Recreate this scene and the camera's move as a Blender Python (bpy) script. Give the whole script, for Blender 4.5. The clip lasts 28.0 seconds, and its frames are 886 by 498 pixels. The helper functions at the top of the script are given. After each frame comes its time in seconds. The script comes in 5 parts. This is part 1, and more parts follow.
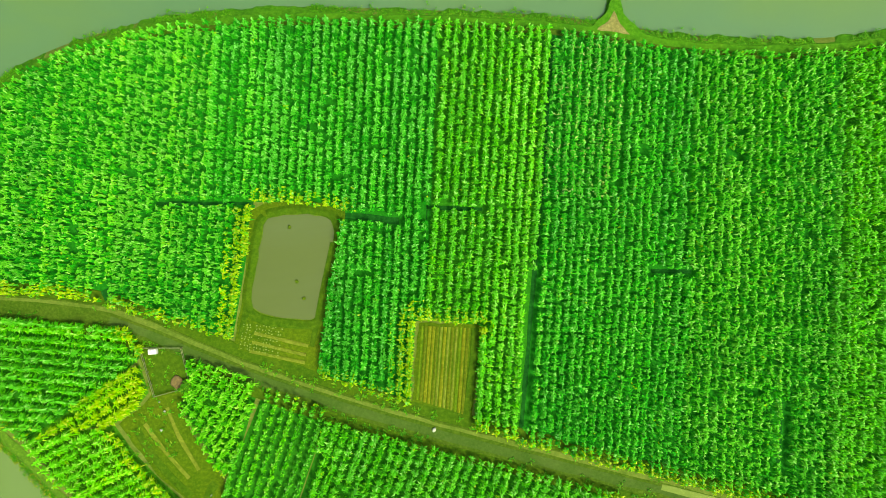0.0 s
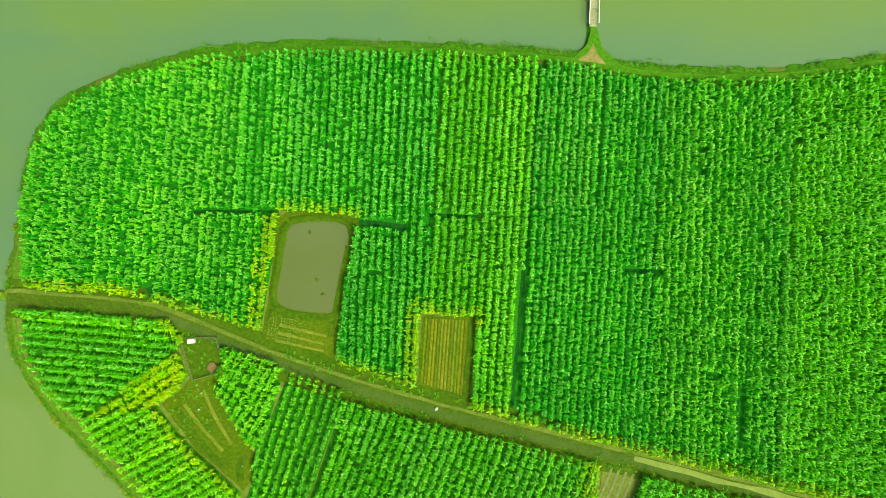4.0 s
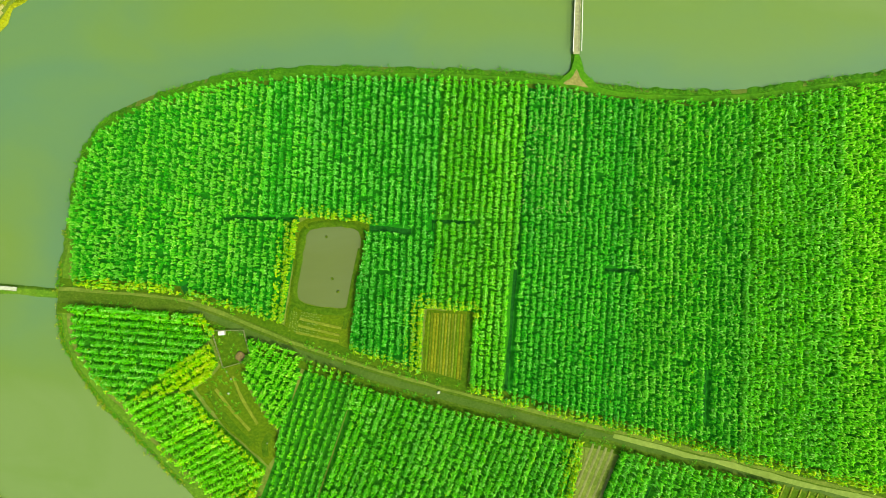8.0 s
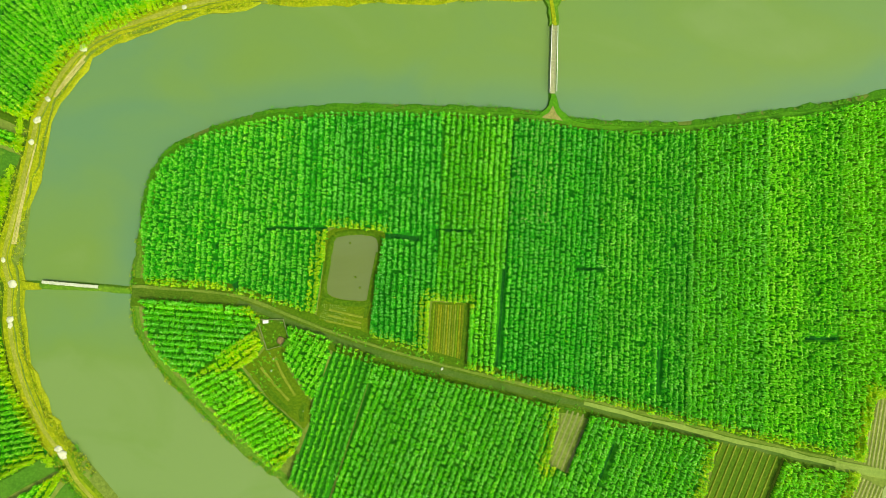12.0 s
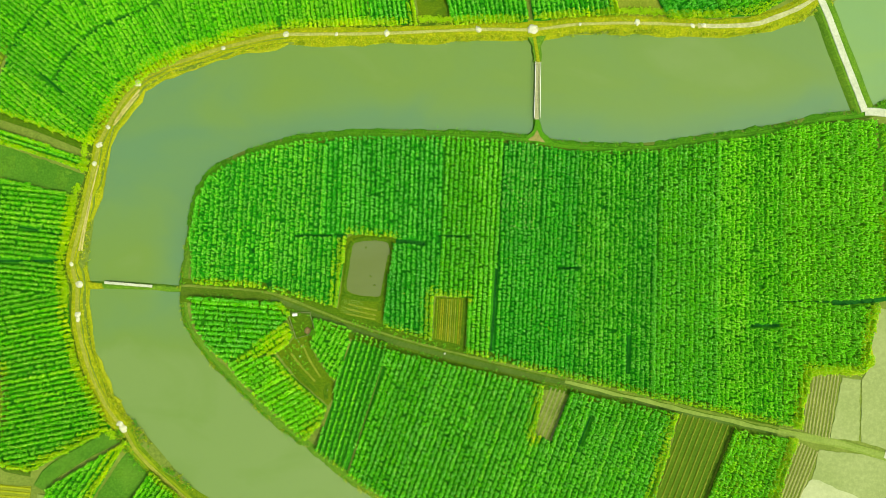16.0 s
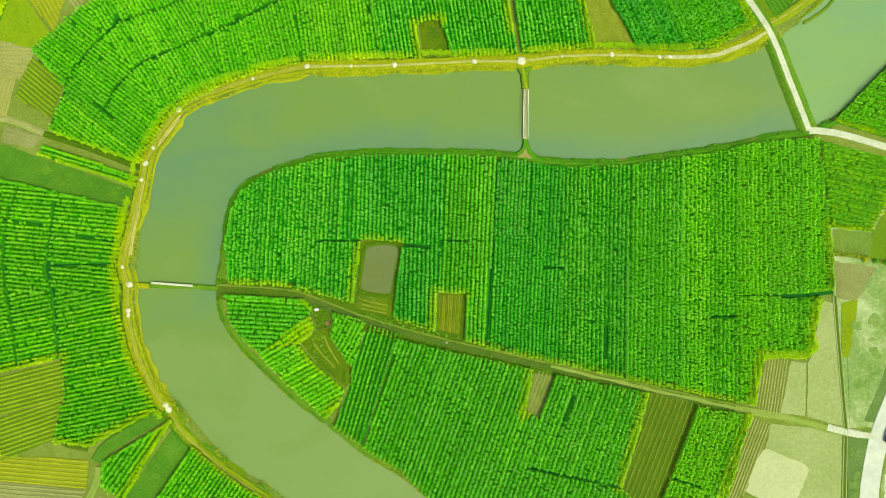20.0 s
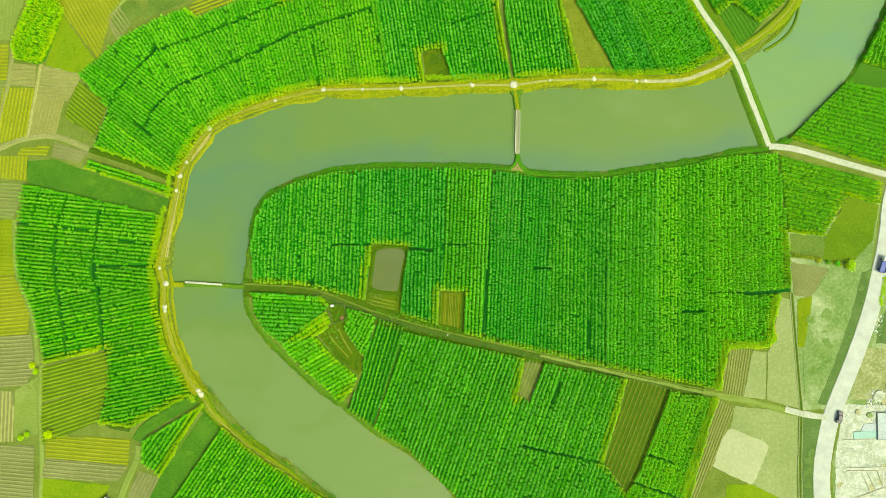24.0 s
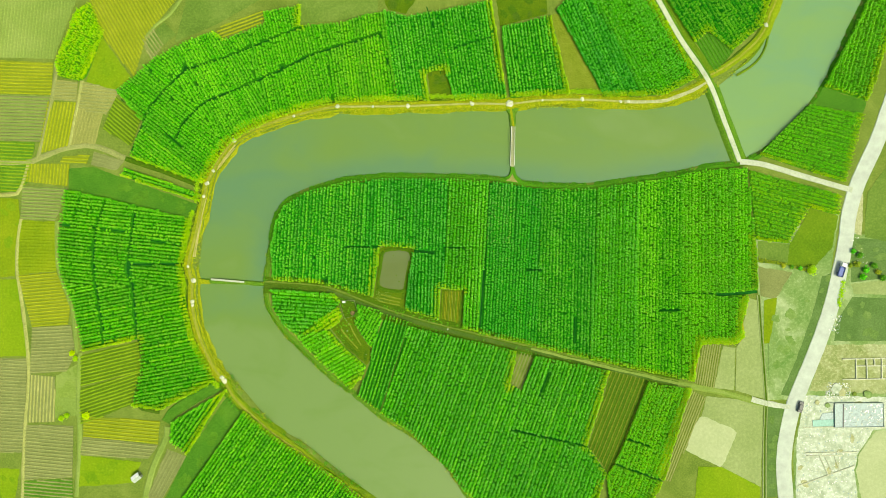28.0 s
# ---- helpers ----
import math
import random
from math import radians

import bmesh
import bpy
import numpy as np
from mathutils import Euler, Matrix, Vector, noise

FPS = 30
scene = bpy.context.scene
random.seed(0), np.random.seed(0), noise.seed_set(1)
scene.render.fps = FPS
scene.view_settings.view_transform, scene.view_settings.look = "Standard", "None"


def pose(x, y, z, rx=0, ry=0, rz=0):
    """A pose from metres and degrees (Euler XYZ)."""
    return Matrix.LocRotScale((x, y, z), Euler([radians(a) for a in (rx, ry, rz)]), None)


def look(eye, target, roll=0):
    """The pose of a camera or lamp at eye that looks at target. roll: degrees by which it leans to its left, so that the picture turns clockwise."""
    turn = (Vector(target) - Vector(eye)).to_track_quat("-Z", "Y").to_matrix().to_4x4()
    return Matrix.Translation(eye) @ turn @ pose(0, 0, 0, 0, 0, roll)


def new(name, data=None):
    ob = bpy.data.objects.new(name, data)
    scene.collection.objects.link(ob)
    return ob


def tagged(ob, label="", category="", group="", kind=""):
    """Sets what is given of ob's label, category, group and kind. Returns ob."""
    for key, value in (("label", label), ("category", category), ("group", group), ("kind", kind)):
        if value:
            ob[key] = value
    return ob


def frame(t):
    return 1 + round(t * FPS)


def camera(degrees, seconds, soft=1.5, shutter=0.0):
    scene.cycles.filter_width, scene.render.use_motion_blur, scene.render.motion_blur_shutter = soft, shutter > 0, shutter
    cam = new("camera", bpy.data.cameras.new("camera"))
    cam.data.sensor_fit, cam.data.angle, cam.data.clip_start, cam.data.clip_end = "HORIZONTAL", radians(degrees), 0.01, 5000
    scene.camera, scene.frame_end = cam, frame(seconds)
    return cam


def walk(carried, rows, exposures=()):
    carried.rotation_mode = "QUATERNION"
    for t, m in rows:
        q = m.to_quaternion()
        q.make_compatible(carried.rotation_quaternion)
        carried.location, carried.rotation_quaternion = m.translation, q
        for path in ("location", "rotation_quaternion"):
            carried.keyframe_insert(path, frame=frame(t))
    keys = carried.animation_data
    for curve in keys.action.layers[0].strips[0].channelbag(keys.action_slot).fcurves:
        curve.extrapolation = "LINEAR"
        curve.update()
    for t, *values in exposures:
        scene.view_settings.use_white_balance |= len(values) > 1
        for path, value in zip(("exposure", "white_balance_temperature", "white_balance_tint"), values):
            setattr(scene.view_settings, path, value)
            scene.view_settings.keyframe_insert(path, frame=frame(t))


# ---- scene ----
# Rising straight up over an oxbow lake with sugar-cane fields; x east, y north.
cam = camera(70, 28.0, soft=0.8)
# seconds, place, tilt of the lens from straight down, heading
PATH = [
    (0.0, 0.32, -1.31, 90.68, 1.487, 0.921, 0.738),
    (1.5, 0.35, -1.29, 95.75, 1.487, 0.921, 0.726),
    (3.0, 0.37, -1.26, 100.88, 1.487, 0.921, 0.717),
    (6.0, 0.39, -1.22, 110.30, 1.487, 0.921, 0.666),
    (7.4, 0.385, -1.205, 115.00, 1.487, 0.921, 0.610),
    (8.0, 0.38, -1.20, 117.69, 1.487, 0.921, 0.583),
    (9.0, 0.37, -1.18, 124.30, 1.487, 0.921, 0.520),
    (11.0, 0.35, -1.14, 137.89, 1.487, 0.921, 0.375),
    (12.0, 0.33, -1.12, 144.87, 1.487, 0.921, 0.285),
    (14.5, 0.29, -1.05, 161.54, 1.487, 0.921, 0.031),
    (17.0, 0.23, -0.95, 177.29, 1.487, 0.921, -0.234),
    (20.0, 0.16, -0.78, 197.23, 1.487, 0.921, -0.494),
    (21.0, 0.14, -0.72, 203.43, 1.487, 0.921, -0.549),
    (24.0, 0.07, -0.46, 222.25, 1.487, 0.921, -0.554),
    (28.0, 0.00, 0.00, 246.00, 1.487, 0.921, -0.000)
]
walk(cam, [(t, pose(*row)) for t, *row in PATH],
     exposures=[(0, 0.89, 7600, -5), (8, 0.86, 7600, -5), (16, 0.82, 7600, -5), (28, 0.79, 7600, -5)])

# ---- sky and sun ----
world = bpy.data.worlds.new("sky")
world.use_nodes = True
scene.world = world
sky = world.node_tree.nodes.new("ShaderNodeTexSky")
sky.sky_type, sky.sun_disc = "NISHITA", False
sky.sun_elevation, sky.sun_rotation = radians(58), radians(130)
sky.air_density, sky.dust_density = 1.0, 4.0
background = world.node_tree.nodes["Background"]
background.inputs["Strength"].default_value = 0.15
world.node_tree.links.new(sky.outputs["Color"], background.inputs["Color"])
sun = new("sun", bpy.data.lights.new("sun", "SUN"))
sun.data.energy, sun.data.angle, sun.data.color = 2.6, radians(12), (1.0, 0.96, 0.86)
sun.matrix_world = look((66, -55, 137), (0, 0, 0))

RNG = np.random.default_rng(7)


# ---- materials ----
def nodes_of(name):
    m = bpy.data.materials.new(name)
    m.use_nodes = True
    t = m.node_tree
    return m, t, t.nodes["Principled BSDF"]


def ramp(t, source, stops):
    r = t.nodes.new("ShaderNodeValToRGB")
    while len(r.color_ramp.elements) < len(stops):
        r.color_ramp.elements.new(0.5)
    for e, (p, c) in zip(r.color_ramp.elements, stops):
        e.position, e.color = p, (*c, 1)
    t.links.new(source, r.inputs["Fac"])
    return r.outputs["Color"]


def noise_tex(t, scale, detail=4.0, rough=0.6, stretch=None, turn=0.0, warp=0.0):
    n = t.nodes.new("ShaderNodeTexNoise")
    n.inputs["Scale"].default_value, n.inputs["Detail"].default_value = scale, detail
    n.inputs["Roughness"].default_value, n.inputs["Distortion"].default_value = rough, warp
    place = t.nodes.new("ShaderNodeNewGeometry").outputs["Position"]
    if stretch:
        mp = t.nodes.new("ShaderNodeMapping")
        mp.inputs["Scale"].default_value, mp.inputs["Rotation"].default_value = stretch, (0, 0, turn)
        t.links.new(place, mp.inputs["Vector"])
        place = mp.outputs["Vector"]
    t.links.new(place, n.inputs["Vector"])
    return n.outputs["Fac"]


def mix(t, fac, a, b, how="MIX"):
    n = t.nodes.new("ShaderNodeMix")
    n.data_type, n.blend_type = "RGBA", how
    for key, v in ((0, fac), (6, a), (7, b)):
        if isinstance(v, (int, float)):
            n.inputs[key].default_value = v
        elif isinstance(v, tuple):
            n.inputs[key].default_value = (*v, 1)
        else:
            t.links.new(v, n.inputs[key])
    return n.outputs[2]


def bumped(t, p, height, strength, distance):
    b = t.nodes.new("ShaderNodeBump")
    b.inputs["Strength"].default_value, b.inputs["Distance"].default_value = strength, distance
    t.links.new(height, b.inputs["Height"])
    t.links.new(b.outputs["Normal"], p.inputs["Normal"])


def earth(name, low, mid, high, patch=0.12, grain=2.2, bump=0.5, rough=0.9, speckle=0.5):
    """Ground cover: wide patches, fine grain and, where given, drawn-out streaks from tilling."""
    m, t, p = nodes_of(name)
    wide = ramp(t, noise_tex(t, patch, 5, 0.62, warp=0.6), [(0.3, low), (0.5, mid), (0.72, high)])
    fine = noise_tex(t, grain, 6, 0.7)
    colour = mix(t, speckle, wide, ramp(t, fine, [(0.3, tuple(0.45 * c for c in mid)), (0.5, mid), (0.7, tuple(min(1, 1.5 * c) for c in high))]))
    t.links.new(colour, p.inputs["Base Color"])
    p.inputs["Roughness"].default_value = rough
    p.inputs["Specular IOR Level"].default_value = 0.08
    bumped(t, p, fine, bump, 0.12)
    return m


def leaf(name, dark, mid, bright, dry, dry_share=0.06):
    """Blades: each differs a little, whole patches of the crop differ slowly, a few are dry; in the green sets that
    last tone paints highlights.
    """
    m, t, p = nodes_of(name)
    island = t.nodes.new("ShaderNodeNewGeometry").outputs["Random Per Island"]
    each = ramp(t, island, [(0.0, dark), (0.5, mid), (1.0 - dry_share - 0.01, bright), (1.0 - dry_share, dry)])
    patch = ramp(t, noise_tex(t, 0.045, 4, 0.6), [(0.3, (0.8, 0.88, 0.92)), (0.7, (1.16, 1.08, 1.0))])
    colour = mix(t, 1.0, each, patch, "MULTIPLY")
    row = t.nodes.new("ShaderNodeObjectInfo").outputs["Random"]
    colour = mix(t, 1.0, colour, ramp(t, row, [(0.0, (0.8, 0.86, 0.95)), (0.55, (1.0, 1.0, 1.0)), (0.9, (1.12, 1.06, 1.0)), (1.0, (1.4, 1.14, 1.0))]), "MULTIPLY")
    t.links.new(colour, p.inputs["Base Color"])
    p.inputs["Roughness"].default_value = 0.6
    p.inputs["Specular IOR Level"].default_value = 0.1
    glow = t.nodes.new("ShaderNodeBsdfTranslucent")
    t.links.new(colour, glow.inputs["Color"])
    both = t.nodes.new("ShaderNodeMixShader")
    both.inputs[0].default_value = 0.3
    t.links.new(p.outputs[0], both.inputs[1])
    t.links.new(glow.outputs[0], both.inputs[2])
    t.links.new(both.outputs[0], t.nodes["Material Output"].inputs["Surface"])
    return m


def plain(name, colour, rough=0.7, metal=0.0, vary=0.25, scale=1.5):
    m, t, p = nodes_of(name)
    n = noise_tex(t, scale, 5, 0.65)
    t.links.new(ramp(t, n, [(0.3, tuple(c * (1 - vary) for c in colour)), (0.7, tuple(min(1, c * (1 + vary)) for c in colour))]), p.inputs["Base Color"])
    p.inputs["Roughness"].default_value, p.inputs["Metallic"].default_value = rough, metal
    bumped(t, p, n, 0.3, 0.03)
    return m


def water_mat(name, deep, mid, pale, rough=0.12, far_tone=None):
    """Murky water in drifting clouds; the lake adds a painted sky-blue tint that fades to olive."""
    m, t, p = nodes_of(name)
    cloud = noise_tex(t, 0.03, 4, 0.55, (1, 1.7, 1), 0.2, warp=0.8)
    if far_tone:
        sky_fade = t.nodes.new("ShaderNodeAttribute")
        sky_fade.attribute_name = "sky_fade"
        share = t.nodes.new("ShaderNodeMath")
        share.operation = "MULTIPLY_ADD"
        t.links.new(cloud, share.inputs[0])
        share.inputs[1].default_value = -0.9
        sky_tint = t.nodes.new("ShaderNodeMath")
        sky_tint.operation = "MULTIPLY_ADD"
        t.links.new(sky_fade.outputs["Fac"], sky_tint.inputs[0])
        sky_tint.inputs[1].default_value, sky_tint.inputs[2].default_value = -0.62, 1.3
        t.links.new(sky_tint.outputs[0], share.inputs[2])
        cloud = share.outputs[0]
    colour = ramp(t, cloud, [(0.0, far_tone), (0.2, deep), (0.5, mid), (0.85, pale)] if far_tone else [(0.3, deep), (0.5, mid), (0.7, pale)])
    t.links.new(colour, p.inputs["Base Color"])
    p.inputs["Roughness"].default_value = rough
    bumped(t, p, noise_tex(t, 1.6, 3, 0.5, (1, 2.2, 1), 0.5), 0.08, 0.05)
    return m


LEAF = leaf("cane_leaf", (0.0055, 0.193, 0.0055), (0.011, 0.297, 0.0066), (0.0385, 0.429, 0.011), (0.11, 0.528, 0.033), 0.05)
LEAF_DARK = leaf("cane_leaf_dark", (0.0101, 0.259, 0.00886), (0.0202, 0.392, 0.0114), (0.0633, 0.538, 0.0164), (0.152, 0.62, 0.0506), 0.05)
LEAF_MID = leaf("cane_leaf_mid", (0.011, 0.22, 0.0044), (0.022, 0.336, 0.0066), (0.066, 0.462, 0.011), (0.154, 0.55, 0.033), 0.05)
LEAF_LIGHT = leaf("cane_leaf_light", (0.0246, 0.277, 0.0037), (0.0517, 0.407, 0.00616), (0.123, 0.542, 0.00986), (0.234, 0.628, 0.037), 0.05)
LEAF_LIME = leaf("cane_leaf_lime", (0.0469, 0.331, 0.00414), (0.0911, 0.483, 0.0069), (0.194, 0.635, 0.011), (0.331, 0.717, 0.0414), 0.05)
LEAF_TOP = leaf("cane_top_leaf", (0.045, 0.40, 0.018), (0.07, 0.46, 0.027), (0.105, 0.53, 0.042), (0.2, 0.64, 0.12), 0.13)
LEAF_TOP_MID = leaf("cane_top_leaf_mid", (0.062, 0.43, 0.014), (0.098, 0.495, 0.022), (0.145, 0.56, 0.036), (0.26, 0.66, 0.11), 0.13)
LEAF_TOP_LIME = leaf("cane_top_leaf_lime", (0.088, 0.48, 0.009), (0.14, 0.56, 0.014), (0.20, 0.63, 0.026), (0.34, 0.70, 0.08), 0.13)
LEAF_GOLD = leaf("cane_leaf_gold", (0.0896, 0.4256, 0.00448), (0.168, 0.5376, 0.00784), (0.28, 0.6384, 0.01344), (0.4032, 0.6608, 0.0336), 0.1)
LEAF_OLIVE = leaf("cane_leaf_olive", (0.082, 0.34, 0.004), (0.14, 0.44, 0.006), (0.225, 0.53, 0.011), (0.33, 0.57, 0.03), 0.08)
LEAF_STRAW = leaf("cane_leaf_straw", (0.15, 0.38, 0.04), (0.24, 0.46, 0.08), (0.34, 0.53, 0.13), (0.4, 0.55, 0.18), 0.15)
LEAF_DRY = leaf("cane_leaf_dry", (0.15, 0.40, 0.004), (0.255, 0.485, 0.006), (0.35, 0.545, 0.012), (0.43, 0.55, 0.04), 0.12)
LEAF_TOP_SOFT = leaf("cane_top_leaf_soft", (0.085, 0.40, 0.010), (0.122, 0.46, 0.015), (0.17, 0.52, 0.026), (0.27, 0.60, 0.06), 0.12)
ALLEY_SOIL_SHADE = earth("shaded_alley_soil", (0.003, 0.048, 0.004), (0.005, 0.064, 0.006), (0.010, 0.084, 0.008), 0.3, 2.0)
WEED = leaf("bank_weeds", (0.035, 0.17, 0.0042), (0.055, 0.23, 0.0056), (0.10, 0.30, 0.007), (0.16, 0.3, 0.02), 0.08)
WEED_GOLD = leaf("dike_weeds", (0.105, 0.195, 0.006), (0.16, 0.25, 0.008), (0.25, 0.31, 0.012), (0.3, 0.31, 0.04), 0.1)
GRASS = earth("grass", (0.026, 0.095, 0.007), (0.040, 0.122, 0.009), (0.066, 0.15, 0.013), 0.1, 1.8, speckle=0.35)
DAM_GRASS = earth("dam_grass", (0.037, 0.112, 0.007), (0.058, 0.14, 0.009), (0.102, 0.178, 0.014), 0.2, 1.8)
VERGE = earth("verge_grass", (0.045, 0.095, 0.018), (0.065, 0.12, 0.028), (0.095, 0.15, 0.045), 0.1, 1.5, speckle=0.3)
ROAD_MEADOW = earth("road_meadow", (0.050, 0.112, 0.005), (0.074, 0.138, 0.006), (0.105, 0.165, 0.010), 0.07, 1.2, speckle=0.3)
SANDY = earth("sandy_ground", (0.105, 0.15, 0.03), (0.185, 0.215, 0.08), (0.32, 0.345, 0.20), 0.12, 0.9, 0.3, speckle=0.35)
TAN = earth("tan_soil", (0.135, 0.155, 0.034), (0.172, 0.186, 0.048), (0.215, 0.225, 0.07), 0.08, 1.6, speckle=0.3)
BANK_DIM = earth("lower_bank_grass", (0.042, 0.105, 0.004), (0.074, 0.135, 0.005), (0.13, 0.178, 0.008), 0.35, 1.8)
BANK = earth("bank_grass", (0.075, 0.135, 0.004), (0.145, 0.185, 0.006), (0.25, 0.255, 0.010), 0.35, 1.8)
SHORE = earth("shore_grass", (0.022, 0.105, 0.004), (0.038, 0.142, 0.006), (0.066, 0.175, 0.008), 0.25, 1.8)
MEADOW = earth("meadow", (0.075, 0.155, 0.005), (0.11, 0.185, 0.006), (0.15, 0.215, 0.01), 0.05, 1.2, speckle=0.3)
YARD_GRASS = earth("yard_grass", (0.022, 0.068, 0.002), (0.036, 0.087, 0.003), (0.06, 0.105, 0.005), 0.2, 1.6)
SOIL = earth("cane_soil", (0.00504, 0.09912, 0.0042), (0.0084, 0.1302, 0.00588), (0.01512, 0.1579, 0.0084), 0.3, 3)
SOIL_MID = earth("cane_soil_green", (0.00984, 0.1033, 0.0041), (0.0164, 0.1337, 0.00533), (0.02788, 0.1624, 0.00779), 0.3, 3)
SOIL_LITTER = earth("cane_soil_with_litter", (0.02288, 0.1214, 0.00352), (0.03696, 0.1584, 0.00528), (0.0572, 0.1892, 0.00792), 0.3, 3)
OLIVE = earth("weedy_soil", (0.026, 0.075, 0.002), (0.048, 0.098, 0.003), (0.085, 0.12, 0.005), 0.18, 2.2)
FALLOW = earth("fallow_soil", (0.095, 0.155, 0.025), (0.13, 0.19, 0.035), (0.175, 0.23, 0.055), 0.05, 1.4, 0.3, speckle=0.25)
FURROW = earth("furrow_soil", (0.0525, 0.092, 0.0084), (0.075, 0.112, 0.0126), (0.112, 0.144, 0.021), 0.15, 2.2)
RIDGE = earth("ridge_crop", (0.135, 0.18, 0.006), (0.183, 0.222, 0.009), (0.245, 0.265, 0.018), 0.2, 2.5)
RIDGE_GREEN = earth("ridge_young_cane", (0.085, 0.17, 0.006), (0.12, 0.205, 0.008), (0.165, 0.24, 0.014), 0.2, 2.5)
RIDGE_PALE = earth("ridge_dry", (0.165, 0.19, 0.045), (0.215, 0.235, 0.066), (0.275, 0.285, 0.098), 0.2, 2.5)
RIDGE_TILLED = earth("tilled_ridge", (0.125, 0.15, 0.04), (0.165, 0.188, 0.057), (0.212, 0.23, 0.08), 0.2, 2.5)
DAMP = earth("damp_track", (0.030, 0.072, 0.007), (0.043, 0.086, 0.011), (0.064, 0.105, 0.020), 0.25, 2.5, speckle=0.25)
TILLED = earth("tilled_soil", (0.092, 0.116, 0.032), (0.124, 0.146, 0.045), (0.165, 0.184, 0.065), 0.12, 2.0, speckle=0.35)
BARE = earth("bare_field", (0.135, 0.185, 0.055), (0.165, 0.212, 0.072), (0.20, 0.245, 0.095), 0.05, 0.9, 0.3, speckle=0.25)
PALE = earth("pale_patch", (0.225, 0.268, 0.125), (0.255, 0.295, 0.148), (0.29, 0.325, 0.172), 0.05, 0.9, 0.3, speckle=0.2)
WASTE = earth("waste_ground", (0.065, 0.14, 0.022), (0.125, 0.195, 0.055), (0.27, 0.325, 0.17), 0.07, 0.9, 0.3, speckle=0.25)
FIELD_EDGE = earth("field_margin", (0.066, 0.11, 0.012), (0.094, 0.138, 0.02), (0.138, 0.178, 0.034), 0.12, 1.6, speckle=0.35)
FURROW_GOLD = earth("golden_furrow", (0.10, 0.143, 0.009), (0.133, 0.17, 0.012), (0.17, 0.198, 0.02), 0.12, 2.0, speckle=0.35)
RIDGE_OLD = earth("ridge_faded", (0.078, 0.118, 0.007), (0.108, 0.145, 0.012), (0.155, 0.182, 0.025), 0.25, 2.0)
DIRT = earth("track_dirt", (0.022, 0.066, 0.003), (0.040, 0.084, 0.005), (0.066, 0.105, 0.010), 0.25, 2.5)
WORN = earth("worn_track", (0.056, 0.105, 0.009), (0.082, 0.13, 0.015), (0.122, 0.162, 0.028), 0.3, 2.5, speckle=0.35)
SAND = earth("dike_sand", (0.115, 0.15, 0.012), (0.16, 0.185, 0.022), (0.225, 0.235, 0.045), 0.25, 2.5)
RUT = earth("pale_rut", (0.19, 0.19, 0.05), (0.25, 0.24, 0.075), (0.32, 0.30, 0.11), 0.3, 2.0)
CHALK = plain("pale_soil", (0.33, 0.35, 0.235), 0.9)
ROAD = plain("concrete_road", (0.295, 0.335, 0.27), 0.85, vary=0.16, scale=0.22)
CONCRETE = plain("concrete", (0.24, 0.285, 0.225), 0.85, vary=0.2, scale=2.0)
ROW_GREEN = earth("young_cane_row", (0.046, 0.108, 0.004), (0.074, 0.138, 0.005), (0.115, 0.17, 0.008), 0.25, 2.0)
ROW_BROWN = earth("brown_crop_row", (0.048, 0.083, 0.003), (0.074, 0.105, 0.005), (0.115, 0.136, 0.009), 0.2, 2.0)
GOLD_ROW = earth("golden_crop_row", (0.076, 0.102, 0.004), (0.112, 0.134, 0.006), (0.165, 0.178, 0.014), 0.25, 2.0)
TRODDEN = earth("trodden_sand", (0.12, 0.122, 0.03), (0.158, 0.153, 0.044), (0.21, 0.20, 0.07), 0.3, 2.5)
GRASS_B = earth("grass_tufted", (0.032, 0.10, 0.007), (0.048, 0.13, 0.009), (0.075, 0.16, 0.013), 0.2, 1.8, speckle=0.35)
FALLOW_B = earth("fallow_weeds", (0.088, 0.15, 0.020), (0.122, 0.182, 0.029), (0.165, 0.22, 0.046), 0.1, 1.4, 0.3, speckle=0.3)
WEEDY = earth("weedy_fallow", (0.052, 0.105, 0.012), (0.078, 0.135, 0.019), (0.125, 0.18, 0.036), 0.06, 1.2, 0.3, speckle=0.3)
GAP_GREEN = earth("green_furrow", (0.040, 0.088, 0.005), (0.060, 0.112, 0.006), (0.085, 0.14, 0.009), 0.15, 2.2)
GAP_DARK = earth("dark_green_furrow", (0.026, 0.072, 0.003), (0.040, 0.092, 0.004), (0.062, 0.112, 0.006), 0.15, 2.2)
LIME_GRASS = earth("lime_grass", (0.085, 0.145, 0.005), (0.118, 0.175, 0.006), (0.155, 0.205, 0.009), 0.06, 1.2, speckle=0.3)
MEADOW_B = earth("meadow_tufts", (0.065, 0.145, 0.005), (0.098, 0.175, 0.006), (0.14, 0.205, 0.01), 0.1, 1.2, speckle=0.3)
WASTE_B = earth("waste_weeds", (0.06, 0.135, 0.02), (0.10, 0.17, 0.036), (0.17, 0.235, 0.08), 0.1, 1.0, 0.3, speckle=0.25)
VERGE_B = earth("verge_tufts", (0.055, 0.11, 0.018), (0.08, 0.14, 0.03), (0.12, 0.18, 0.05), 0.15, 1.5, speckle=0.3)
GRAVEL = earth("pale_gravel", (0.18, 0.20, 0.07), (0.25, 0.265, 0.125), (0.34, 0.35, 0.21), 0.35, 1.8, 0.3, speckle=0.4)
LANE = earth("lane_concrete", (0.24, 0.285, 0.19), (0.30, 0.335, 0.24), (0.36, 0.385, 0.30), 0.2, 1.5, 0.2, speckle=0.3)
SEEDLING = plain("seedling_leaf", (0.21, 0.28, 0.07), 0.8, vary=0.3, scale=3)
